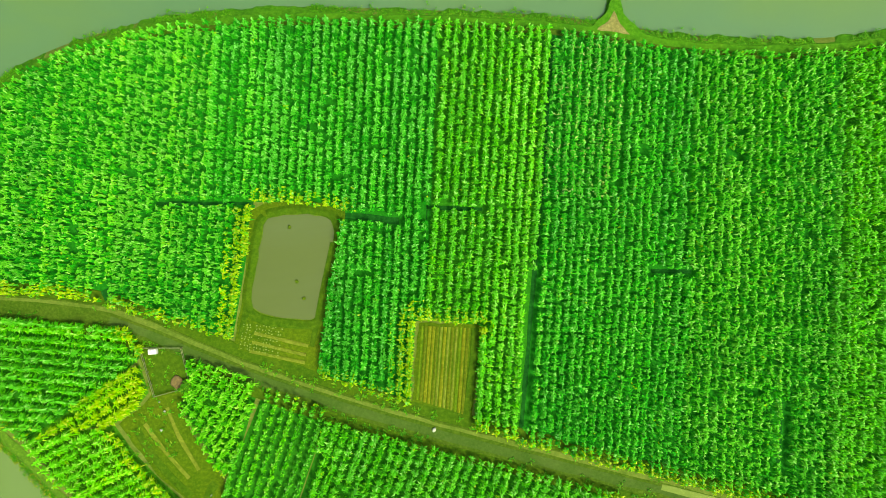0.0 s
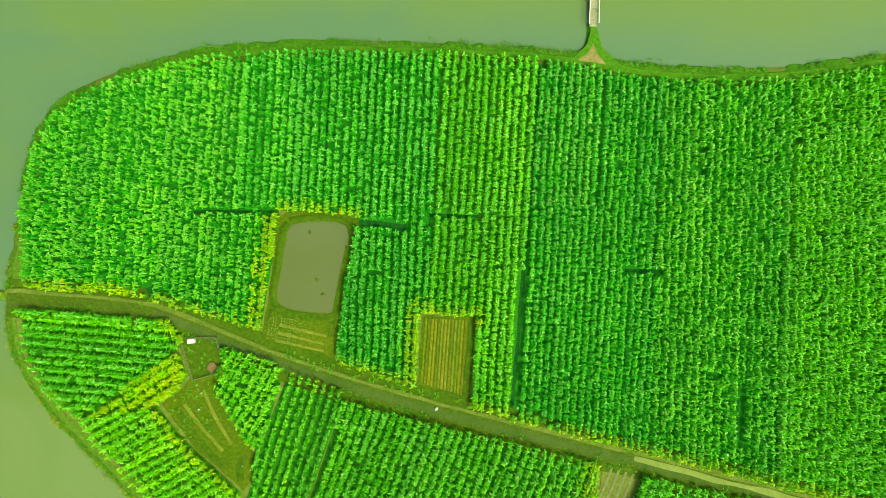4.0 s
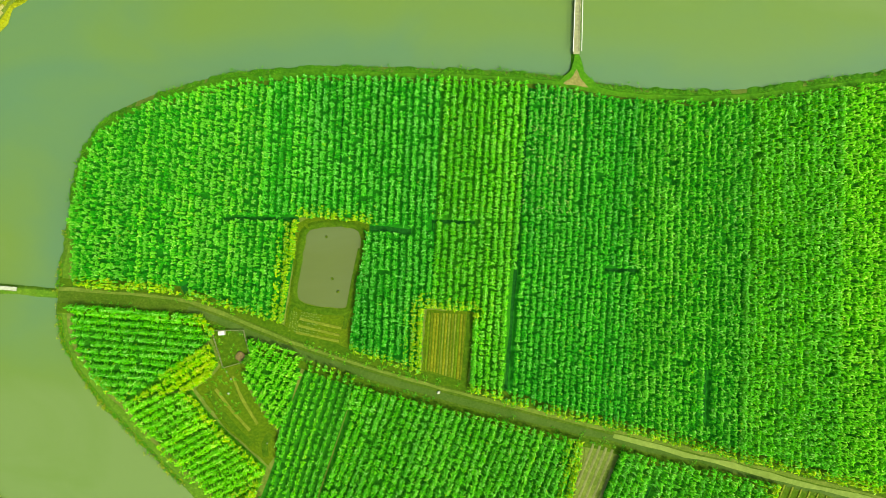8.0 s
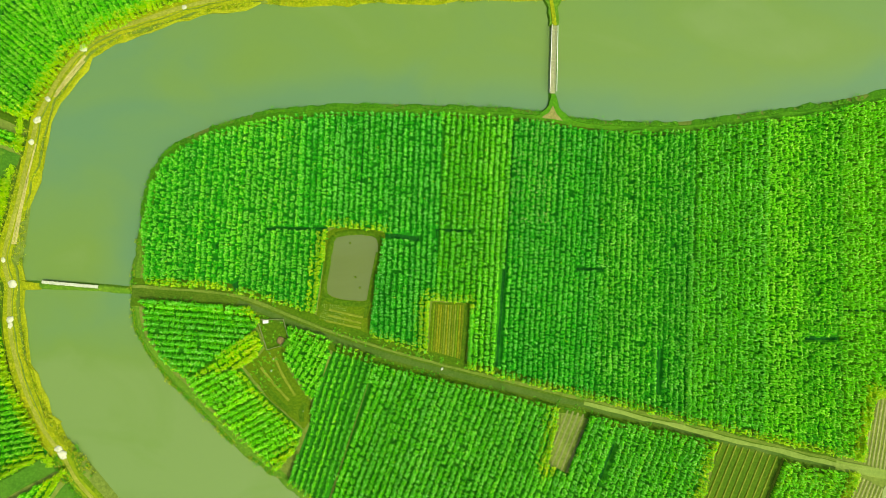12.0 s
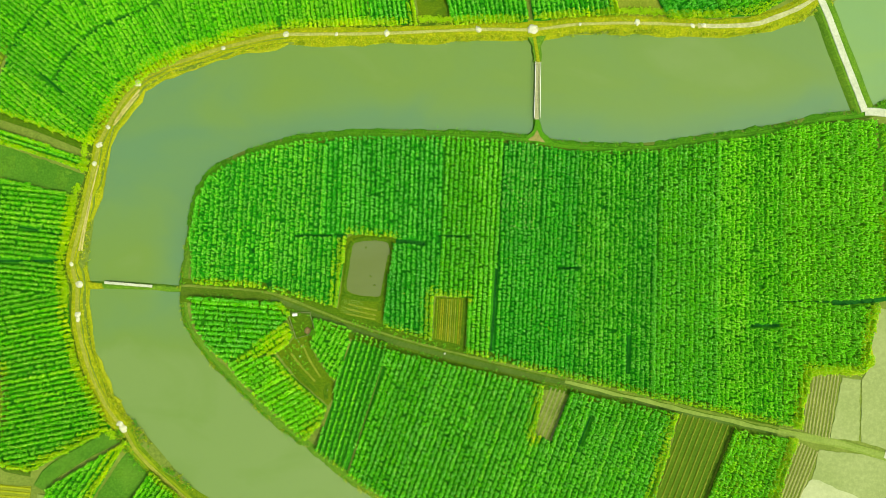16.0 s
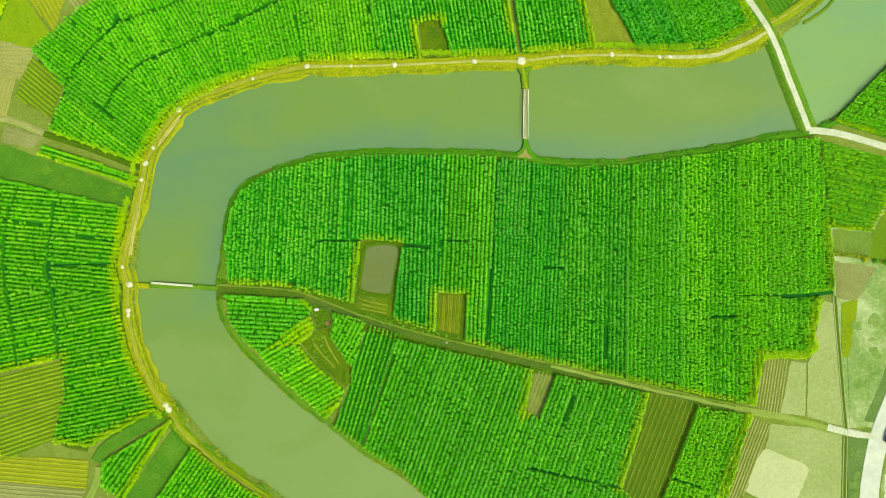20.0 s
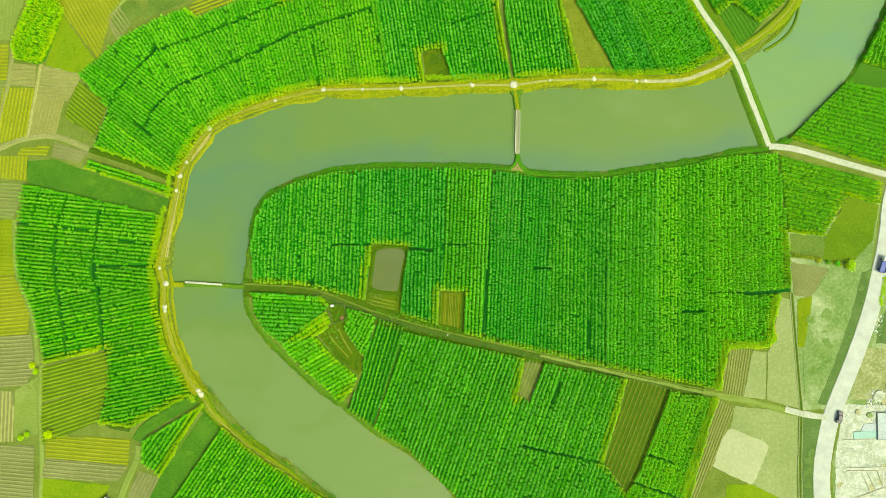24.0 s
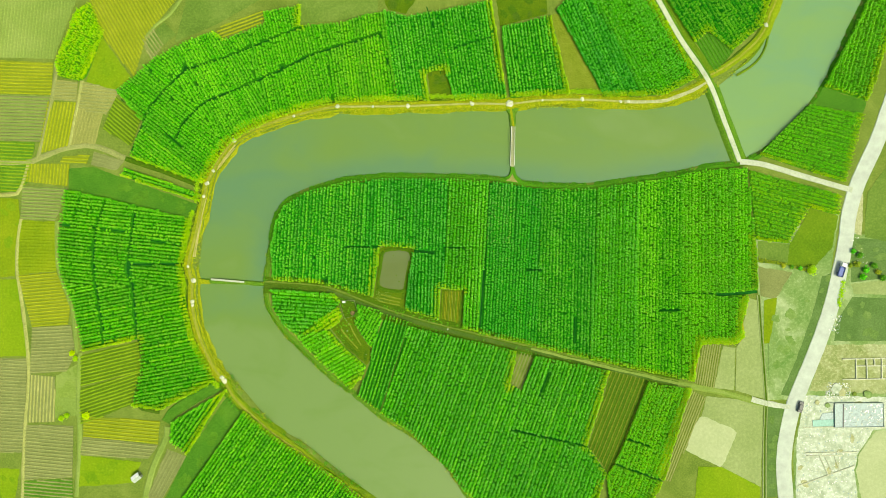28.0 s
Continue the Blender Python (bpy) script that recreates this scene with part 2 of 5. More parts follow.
RUBBLE = earth("rubble_ground", (0.16, 0.215, 0.12), (0.29, 0.335, 0.235), (0.44, 0.475, 0.40), 0.22, 0.8, 0.3, speckle=0.35)
WOOD = plain("weathered_wood", (0.125, 0.145, 0.055), 0.8, vary=0.4, scale=4)
DECK = plain("bleached_plank", (0.20, 0.215, 0.10), 0.8, vary=0.35, scale=2.5)
WHITE = plain("white_plastic", (0.51, 0.527, 0.468), 0.5, vary=0.06)
TEAL = plain("teal_sheet", (0.085, 0.235, 0.18), 0.5, vary=0.25)
SHEET = plain("bluish_sheet", (0.165, 0.235, 0.22), 0.5, vary=0.3)
BRICK = plain("dry_brush", (0.115, 0.085, 0.022), 0.9, vary=0.45, scale=3.0)
BLUE = plain("blue_paint", (0.03, 0.06, 0.22), 0.35, vary=0.1)
GREYCAR = plain("grey_paint", (0.05, 0.055, 0.05), 0.55, vary=0.1)
RUBBER = plain("rubber", (0.02, 0.02, 0.02), 0.8, vary=0.1)
GLASS = plain("dark_glass", (0.02, 0.025, 0.03), 0.2, vary=0.05)
BARK = plain("bark", (0.09, 0.075, 0.04), 0.9, vary=0.3, scale=5)
WATER = water_mat("river_water", (0.088, 0.154, 0.026), (0.081, 0.150, 0.037), (0.068, 0.141, 0.056), far_tone=(0.100, 0.163, 0.038))
WATER_EAST = water_mat("outer_lake_water", (0.112, 0.202, 0.053), (0.105, 0.197, 0.064), (0.093, 0.188, 0.082))
POND_WATER = water_mat("pond_water", (0.064, 0.092, 0.015), (0.072, 0.099, 0.019), (0.076, 0.105, 0.028))


# ---- building blocks ----
def fast_mesh(name, verts, tris, mats, slots=None):
    me = bpy.data.meshes.new(name)
    n = len(tris)
    me.vertices.add(len(verts))
    me.vertices.foreach_set("co", np.ascontiguousarray(verts, dtype=np.float32).ravel())
    me.loops.add(3 * n)
    me.loops.foreach_set("vertex_index", np.ascontiguousarray(tris, dtype=np.int32).ravel())
    me.polygons.add(n)
    me.polygons.foreach_set("loop_start", np.arange(0, 3 * n, 3, dtype=np.int32))
    for m in mats:
        me.materials.append(m)
    if slots is not None:
        me.polygons.foreach_set("material_index", np.ascontiguousarray(slots, dtype=np.int32))
    me.update(calc_edges=True)
    return me


def part(name, bm, material, parent=None, label=""):
    if isinstance(bm, bpy.types.Mesh):
        me = bm
    else:
        me = bpy.data.meshes.new(name)
        bm.to_mesh(me)
        bm.free()
    if material:
        me.materials.append(material)
    ob = new(name, me)
    ob.parent = parent
    return tagged(ob, label)


def signed_area(pts):
    return 0.5 * sum(a[0] * b[1] - b[0] * a[1] for a, b in zip(pts, pts[1:] + pts[:1]))


def slab(pts, z0, z1, lean=0.0):
    """A flat-topped piece of ground over an outline; its sides lean outwards by lean metres."""
    if signed_area(pts) < 0:
        pts = pts[::-1]
    bm = bmesh.new()
    n = len(pts)
    top = [bm.verts.new((x, y, z1)) for x, y in pts]
    low = []
    for i, (x, y) in enumerate(pts):
        a, b = Vector(pts[i - 1]), Vector(pts[(i + 1) % n])
        d = (b - a).normalized()
        low.append(bm.verts.new((x + d.y * lean, y - d.x * lean, z0)))
    cap = bm.faces.new(top)
    cap.normal_update()
    bmesh.ops.triangulate(bm, faces=[cap])
    for i in range(n):
        j = (i + 1) % n
        bm.faces.new((low[i], low[j], top[j], top[i]))
    return bm


def smooth(pts, step=2.0, closed=False):
    """A Catmull-Rom line through pts."""
    p = [np.array(q, float) for q in pts]
    n = len(p)
    out = []
    for i in range(n if closed else n - 1):
        a, b, c, d = (p[(i + k) % n] if closed else p[min(max(i + k, 0), n - 1)] for k in (-1, 0, 1, 2))
        m = max(1, int(np.linalg.norm(c - b) / step))
        for k in range(m):
            u = k / m
            q = 0.5 * (2 * b + (c - a) * u + (2 * a - 5 * b + 4 * c - d) * u * u + (3 * b - a - 3 * c + d) * u ** 3)
            out.append((float(q[0]), float(q[1])))
    if not closed:
        out.append((float(p[-1][0]), float(p[-1][1])))
    return out


def ribbon(line, section, wobble=0.0, jag=0.0):
    """Sweeps a section of (offset to the left, z) along a line; wobble roughens its edges, jag the outermost one alone."""
    bm = bmesh.new()
    pts = [Vector(q) for q in line]
    rings = []
    for i, q in enumerate(pts):
        d = (pts[min(i + 1, len(pts) - 1)] - pts[max(i - 1, 0)]).normalized()
        left = Vector((-d.y, d.x))
        ring = []
        for k, (o, z) in enumerate(section):
            o2 = o * (1 + wobble * noise.noise((q.x * 0.23, q.y * 0.23, o)))
            if jag and k >= len(section) - 2:
                o2 += jag * (noise.noise((q.x * 0.35, q.y * 0.35, 8.0)) + 0.7 * noise.noise((q.x * 1.1, q.y * 1.1, 3.0)))
            s = q + left * o2
            ring.append(bm.verts.new((s.x, s.y, z)))
        rings.append(ring)
    for a, b in zip(rings, rings[1:]):
        for i in range(len(section) - 1):
            bm.faces.new((a[i], b[i], b[i + 1], a[i + 1]))
    return bm


def inside(pts, xy):
    x, y = xy[:, 0], xy[:, 1]
    hit = np.zeros(len(xy), bool)
    for (x0, y0), (x1, y1) in zip(pts, pts[1:] + pts[:1]):
        if y0 != y1:
            hit ^= ((y0 > y) != (y1 > y)) & (x < (x1 - x0) * (y - y0) / (y1 - y0) + x0)
    return hit


def gap(xy, line):
    """Distance of points to a line."""
    best = np.full(len(xy), 1e9)
    for a, b in zip(line, line[1:]):
        a, d = np.array(a), np.array(b) - np.array(a)
        u = np.clip(((xy - a) @ d) / max(1e-9, d @ d), 0, 1)
        best = np.minimum(best, np.hypot(*(xy - a - u[:, None] * d).T))
    return best


def scan(pts, angle, pitch, offset=0.5):
    """Rows across an outline: pairs of end points, in the direction angle (degrees)."""
    c, s = math.cos(radians(angle)), math.sin(radians(angle))
    loc = [(x * c + y * s, -x * s + y * c) for x, y in pts]
    v0, v1 = min(q[1] for q in loc), max(q[1] for q in loc)
    rows = []
    v = v0 + pitch * offset
    while v < v1:
        cuts = sorted((b[0] - a[0]) * (v - a[1]) / (b[1] - a[1]) + a[0] for a, b in zip(loc, loc[1:] + loc[:1]) if (a[1] > v) != (b[1] > v))
        for u0, u1 in zip(cuts[::2], cuts[1::2]):
            if u1 - u0 > 0.8:
                rows.append(((u0 * c - v * s, u0 * s + v * c), (u1 * c - v * s, u1 * s + v * c)))
        v += pitch
    return rows


def blades(base, count, reach, high, width, upright=0.5, across=None):
    """Arched blades round the places base (n, 3): vertices and triangles."""
    n = len(base)
    rise = RNG.uniform(0.0, 1.0, (n, count))
    az = RNG.uniform(0, 2 * np.pi, (n, count))
    if across is not None:  # blades hang to either side of the row; the topmost stand along it
        hang = across + np.pi * RNG.integers(0, 2, (n, count)) + RNG.normal(0, 0.42, (n, count))
        az = np.where(rise < 0.74, hang, hang + np.pi / 2)
    size = RNG.uniform(0.65, 1.25, (n, count))
    z0 = base[:, None, 2] + high * (0.25 + 0.5 * rise)
    out = reach * size * (1.22 - 0.5 * rise)
    d = np.stack([np.cos(az), np.sin(az)], -1)
    side = np.stack([-d[..., 1], d[..., 0]], -1)
    root = base[:, None, :2] + RNG.normal(0, 0.12 if across is None else 0.06, (n, count, 2))
    mid = root + d * (out * 0.45)[..., None]
    tip = root + d * out[..., None] + RNG.normal(0, 0.1, (n, count, 2))
    zm = z0 + high * 0.28 * size * (0.5 + upright)
    zt = zm - high * RNG.uniform(0.02, 0.4, (n, count))
    w = width * size
    v = np.empty((n, count, 4, 3))
    v[..., 0, :2], v[..., 0, 2] = root, z0
    v[..., 1, :2], v[..., 1, 2] = mid - side * (w * 0.5)[..., None], zm
    v[..., 2, :2], v[..., 2, 2] = mid + side * (w * 0.5)[..., None], zm + 0.03
    v[..., 3, :2], v[..., 3, 2] = tip, zt
    k = 4 * np.arange(n * count)[:, None, None]
    f = k + np.array([[0, 2, 1], [1, 2, 3]])[None]
    return v.reshape(-1, 3), f.reshape(-1, 3), rise.reshape(-1)


def cane_row(a, b, parent, mats, step, count, high, holes, edges, reach, dry_share, vigour=0.0, name="cane_row"):
    a, b = np.array(a), np.array(b)
    length = np.linalg.norm(b - a)
    n = max(2, int(length / step))
    u = (np.arange(n) + 0.5 + RNG.uniform(-0.35, 0.35, n)) / n
    side = np.array((a[1] - b[1], b[0] - a[0])) / length
    sway = np.array([noise.noise((x * 0.22, y * 0.22, 6.0)) for x, y in a + (b - a) * u[:, None]])
    xy = a + (b - a) * u[:, None] + RNG.normal(0, 0.05, (n, 2)) + side * (0.16 * sway)[:, None]
    keep = RNG.uniform(0, 1, n) > 0.045
    for line, half in holes:
        keep &= gap(xy, line) > half
    xy = xy[keep]
    if len(xy) < 2:
        return None
    clump = np.array([noise.noise((x * 1.1, y * 1.1, 2.0)) for x, y in xy])
    tall = high * RNG.uniform(0.6, 1.2, len(xy)) * (1 + 0.3 * vigour + 0.15 * clump)
    base = np.column_stack([xy, np.full(len(xy), 0.02)])
    v, f, rise = blades(base, count, reach * 0.82, (tall * 0.98)[:, None], 0.2, across=math.atan2(b[1] - a[1], b[0] - a[0]) + math.pi / 2)
    # lower blades, and most blades along an open edge, are turning yellow; sun-facing edges carry painted sunlight in
    # it
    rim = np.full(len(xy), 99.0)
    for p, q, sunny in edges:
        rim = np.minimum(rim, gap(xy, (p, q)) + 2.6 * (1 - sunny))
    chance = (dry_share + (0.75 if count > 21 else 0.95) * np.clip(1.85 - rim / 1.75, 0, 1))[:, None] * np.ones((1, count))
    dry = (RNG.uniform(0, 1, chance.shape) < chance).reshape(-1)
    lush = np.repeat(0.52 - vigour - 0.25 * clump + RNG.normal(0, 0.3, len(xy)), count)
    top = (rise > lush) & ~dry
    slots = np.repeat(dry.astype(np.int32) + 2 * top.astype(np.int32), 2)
    # stalks
    m = len(xy)
    s = np.empty((m, 3, 3))
    s[:, 0], s[:, 1] = base + (-0.05, 0, 0), base + (0.05, 0.02, 0)
    s[:, 2] = base + np.column_stack([np.zeros(m), np.zeros(m), tall * 0.8])
    fs = len(v) + np.arange(3 * m).reshape(m, 3)
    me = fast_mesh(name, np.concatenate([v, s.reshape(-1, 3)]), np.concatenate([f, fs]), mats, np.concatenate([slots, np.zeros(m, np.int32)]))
    return part(name, me, None, parent)


CANE = []


def cane_field(pts, angle, label, mats=None, pitch=1.45, step=0.5, count=22, high=2.2, holes=(), reach=0.58, dry=0.006, name="sugar_cane_field"):
    """Notes a field; all are planted at the end, once it is known where one borders another."""
    mats = mats or (LEAF, LEAF_DRY)
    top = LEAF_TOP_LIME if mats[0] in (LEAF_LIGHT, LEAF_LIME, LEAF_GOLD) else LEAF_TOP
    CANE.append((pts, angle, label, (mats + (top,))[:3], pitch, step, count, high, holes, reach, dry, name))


def open_edges(pts, shaded=False):
    """The stretches of a field's outline that border no other cane."""
    out = []
    if signed_area(pts) < 0:
        pts = pts[::-1]
    for a, b in zip(pts, pts[1:] + pts[:1]):
        a, b = np.array(a), np.array(b)
        n = max(1, int(np.linalg.norm(b - a) / 4))
        d = (b - a) / (np.linalg.norm(b - a) + 1e-9)
        for i in range(n):
            p, q = a + (b - a) * i / n, a + (b - a) * (i + 1) / n
            sunny = min(1.0, max(0.0, 0.25 + 0.75 * d[1] + 0.45 * d[0]))  # sun-facing edges take painted lit yellow; edges away from the sun stay green
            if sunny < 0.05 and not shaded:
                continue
            probe = ((p + q) / 2 + np.array((d[1], -d[0])) * 1.6)[None]
            if not any(inside(other[0], probe)[0] for other in CANE):
                out.append((p, q, sunny))
    return out


def plant(pts, angle, label, mats, pitch, step, count, high, holes, reach, dry, name):
    field = part(name, slab(pts, -0.3, 0.02 - 0.003 * (len(bpy.data.objects) % 17)), SOIL_LITTER if mats[0] in (LEAF_LIME, LEAF_GOLD, LEAF_OLIVE) else SOIL_MID if mats[0] == LEAF_LIGHT else SOIL)
    tagged(field, label, "cane field", "cane fields round the lake")
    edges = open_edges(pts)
    turn = radians(angle)
    for a, b in scan(pts, angle, pitch):
        v = a[1] * math.cos(turn) - a[0] * math.sin(turn)  # neighbouring rows thrive alike, with a poor one here and there
        vigour = 0.26 * noise.noise((v * 0.16, angle, 0.5)) + 0.3 * noise.noise((v * 0.52, angle, 4.5)) - (0.22 if RNG.uniform() < 0.07 else 0.0)
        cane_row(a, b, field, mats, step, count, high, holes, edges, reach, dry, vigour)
    # a border row along open edges that run with the rows
    row_way = np.array((math.cos(radians(angle)), math.sin(radians(angle))))
    for p, q, _ in open_edges(pts, True):
        d = (q - p) / (np.linalg.norm(q - p) + 1e-9)
        if abs(d @ row_way) > 0.62:
            left = np.array((-d[1], d[0])) * 0.45
            cane_row(p + left, q + left, field, mats, step, count, high, holes, edges, reach, dry)


PLOTS = []


def ragged(pts, amp=0.3, step=0.9):
    """An outline with the uneven edge that grass and hand tools leave."""
    out = []
    for a, b in zip(pts, pts[1:] + pts[:1]):
        a, b = Vector(a), Vector(b)
        n = max(1, int((b - a).length / step))
        d = (b - a).normalized()
        for i in range(n):
            q = a.lerp(b, i / n)
            w = noise.noise((q.x * 0.5, q.y * 0.5, 1.3)) + 0.6 * noise.noise((q.x * 1.7, q.y * 1.7, 5.1))
            out.append((q.x - d.y * w * amp, q.y + d.x * w * amp))
    return out


def plot(name, pts, label, material, category="field", z=0.03):
    PLOTS.append(name)
    return tagged(part(name, slab(ragged(pts), -0.3, z + 0.0023 * (len(PLOTS) % 23)), material), label, category)


def patches(ob, pts, count, mats, size=2.6, name="grass_patch"):
    """Uneven patches of another growth on a plot, each a low mat of its own."""
    xs, ys = [q[0] for q in pts], [q[1] for q in pts]
    for i in range(count * 6):
        at = (random.uniform(min(xs), max(xs)), random.uniform(min(ys), max(ys)))
        if count == 0:
            break
        room = gap(np.array([at]), pts + pts[:1])[0]
        if not inside(pts, np.array([at]))[0] or room < 0.8:
            continue
        count -= 1
        r = min(random.uniform(0.45, 1.2) * size, room * 0.8)
        turn, squash = random.uniform(0, 3.1), random.uniform(0.45, 0.9)
        ring = []
        for k in range(22):
            a = k * math.tau / 22
            w = r * (1 + 0.5 * noise.noise((math.cos(a) * 1.3 + at[0], math.sin(a) * 1.3 + at[1], 2.0)) + 0.25 * noise.noise((math.cos(a) * 3.5, math.sin(a) * 3.5 + at[1], 6.0)))
            u, v = math.cos(a) * w, math.sin(a) * w * squash
            ring.append((at[0] + u * math.cos(turn) - v * math.sin(turn), at[1] + u * math.sin(turn) + v * math.cos(turn)))
        part(name, slab(ring, -0.1, 0.096 + 0.0011 * (i % 30), 0.15), mats[i % len(mats)], ob)


def ridged_plot(pts, angle, label, soil, ridge, pitch=1.32, half=0.36, high=0.24, name="ridged_plot"):
    """A plot with raised planting ridges, each a piece of its own."""
    ob = plot(name, pts, label, soil)
    for a, b in scan(pts, angle, pitch):
        a, b = Vector(a), Vector(b)
        n = max(2, int((b - a).length / 2.5))
        line = [a.lerp(b, i / n) for i in range(n + 1)]
        part("ridge", ribbon([(q.x, q.y) for q in line], [(-half, 0.0), (-half * 0.5, high), (half * 0.5, high), (half, 0.0)], 0.3), ridge, ob)
    return ob


# ---- ground with the lake's bed ----
NORTH_SHORE = [(128.2, 139.6), (123.9, 117.2), (126.0, 103.8), (122.3, 93.1), (116.5, 82.7), (108.1, 73.9), (98.8, 67.2), (87.8, 64.0), (65.8, 62.7), (43.8, 62.1), (22.8, 61.5), (-0.4, 60.5), (-22.6, 60.4), (-43.5, 59.8), (-53.8, 58.5), (-67.2, 56.1), (-77.2, 52.8), (-82.6, 49.0), (-86.8, 44.1), (-90.5, 39.2), (-94.7, 32.9), (-96.5, 26.2), (-97.7, 16.7), (-98.7, 7.8), (-100.0, -1.1), (-100.1, -8.4), (-99.1, -18.1), (-96.4, -29.1), (-90.0, -39.7), (-81.8, -48.4), (-69.7, -61.8), (-57.8, -68.9), (-43.0, -80.6), (-30.4, -89.6), (-9.2, -106.8), (21.2, -128.0)]
SOUTH_SHORE = [(51.5, -127.7), (21.3, -106.5), (5.2, -89.8), (0.8, -83.4), (-4.0, -76.9), (-16.5, -66.1), (-28.3, -59.2), (-40.0, -49.8), (-48.0, -44.0), (-58.6, -34.3), (-67.8, -24.7), (-72.9, -16.3), (-74.1, -7.1), (-72.6, 6.4), (-71.2, 16.2), (-67.4, 24.4), (-58.8, 29.8), (-44.2, 34.3), (-35.0, 35.4), (-22.6, 36.2), (-4.0, 35.9), (10.8, 35.4), (22.8, 34.2), (31.8, 32.7), (45.0, 32.0), (55.3, 32.4), (67.2, 34.1), (84.9, 36.5), (99.6, 39.6), (109.9, 40.9), (117.1, 43.5), (127.0, 50.5), (138.0, 62.6), (147.0, 77.0), (153.8, 92.5), (159.4, 103.6), (164.0, 116.9), (167.7, 139.3)]
LAKE = smooth(NORTH_SHORE, 3) + smooth(SOUTH_SHORE, 3)


def ground_sheet():
    far = [220, 260, 340, 500, 900, 1800, 3500]
    xs = np.array([-f for f in far[::-1]] + list(np.arange(-198, 199, 1.1)) + far)
    ys = np.array([-f for f in far[::-1]] + list(np.arange(-130, 131, 1.1)) + far)
    gx, gy = np.meshgrid(xs, ys)
    xy = np.column_stack([gx.ravel(), gy.ravel()])
    d = gap(xy, LAKE + LAKE[:1])
    d[~inside(LAKE, xy)] *= -1
    u = np.clip((d + 1.6) / 4.2, 0, 1)
    z = -0.05 - 2.2 * u * u * (3 - 2 * u)
    nx, ny = len(xs), len(ys)
    i = (np.arange(ny - 1)[:, None] * nx + np.arange(nx - 1)[None]).ravel()
    tris = np.concatenate([np.column_stack([i, i + 1, i + nx + 1]), np.column_stack([i, i + nx + 1, i + nx])])
    me = fast_mesh("ground", np.column_stack([xy, z]), tris, [FIELD_EDGE])
    me.polygons.foreach_set("use_smooth", np.ones(len(tris), bool))
    return tagged(new("ground", me), "flat farmland of rough green grass and soil", "ground", kind="structure")


ground_sheet()


def lake_sheet():
    """The lake's surface; a painted sky-reflection blue near the island and beyond the dam fades to olive in
    mid-channel.
    """
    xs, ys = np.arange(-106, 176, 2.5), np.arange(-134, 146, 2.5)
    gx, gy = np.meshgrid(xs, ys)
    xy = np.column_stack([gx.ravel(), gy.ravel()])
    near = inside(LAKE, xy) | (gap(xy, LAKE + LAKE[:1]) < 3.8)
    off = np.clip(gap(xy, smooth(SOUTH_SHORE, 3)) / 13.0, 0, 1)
    sky_fade = off * off * (3 - 2 * off)
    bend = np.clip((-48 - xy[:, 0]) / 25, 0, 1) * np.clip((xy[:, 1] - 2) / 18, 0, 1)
    sky_fade *= 1 - 0.8 * bend
    sky_fade = np.maximum(sky_fade * (1 - 0.5 * np.clip((-8 - xy[:, 1]) / 14, 0, 1)), 1.35 * np.clip((-6 - xy[:, 1]) / 20, 0, 1))
    sky_fade *= 1 - 0.65 * np.clip((xy[:, 0] - 104) / 10, 0, 1)
    nx = len(xs)
    i = (np.arange(len(ys) - 1)[:, None] * nx + np.arange(nx - 1)[None]).ravel()
    i = i[near[i] | near[i + 1] | near[i + nx] | near[i + nx + 1]]
    tris = np.concatenate([np.column_stack([i, i + 1, i + nx + 1]), np.column_stack([i, i + nx + 1, i + nx])])
    used, back = np.unique(tris, return_inverse=True)
    mid = xy[tris].mean(axis=1)
    beyond = (mid[:, 1] > 38) & (mid[:, 0] > np.interp(mid[:, 1], (40.1, 55.9, 71.9, 88.1), (111.0, 105.3, 99.2, 88.8)))
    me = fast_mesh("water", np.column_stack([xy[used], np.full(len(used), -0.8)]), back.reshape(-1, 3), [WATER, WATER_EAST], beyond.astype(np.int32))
    me.attributes.new("sky_fade", "FLOAT", "POINT").data.foreach_set("value", sky_fade[used].astype(np.float32))
    return new("water", me)


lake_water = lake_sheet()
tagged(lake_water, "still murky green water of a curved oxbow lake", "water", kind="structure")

# ---- island: cane north of the farm track ----
TRACK = [(-73.6, -7.3), (-59.9, -8.1), (-48.9, -9.4), (-43.3, -11.4), (-33.4, -15.4), (-22.4, -19.1), (-4.8, -24.1), (10.5, -27.8), (30.1, -32.3), (43.2, -35.3), (64.9, -40.5), (86.5, -45.4), (103.7, -48.8), (116.6, -52.4), (128.4, -54.1)]
CROSS = [([(-42.7, 7.1), (-28.6, 7.3)], 0.35), ([(-16.3, 5.7), (-7.5, 5.1)], 0.7), ([(-3.7, 7.0), (4.4, 6.8)], 0.35), ([(28.5, -1.7), (34.2, -1.7)], 0.45),
         ([(79.4, -17.2), (87.2, -17.2)], 0.55), ([(101.5, -11.1), (108.4, -10.9), (117.1, -10.0)], 0.85), ([(86.8, -10.7), (101.5, -10.9)], 0.3), ([(-54.2, 3.5), (-53.8, 2.7)], 0.6), ([(-50.0, -5.5), (-49.1, -7.2)], 1.0), ([(14.2, 32.6), (12.8, 8.5)], 0.5), ([(12.8, 8.5), (11.5, -8.0), (10.2, -25.6)], 0.42), ([(-2.4, 33.0), (-2.9, 18.4), (-3.6, 5.4), (-4.1, -2.2), (-4.3, -9.1)], 0.08), ([(-20.3, 32.8), (-20.8, 21.0), (-20.9, 9.7)], 0.2), ([(46.9, -20.0), (46.4, -30.0)], 0.4)]
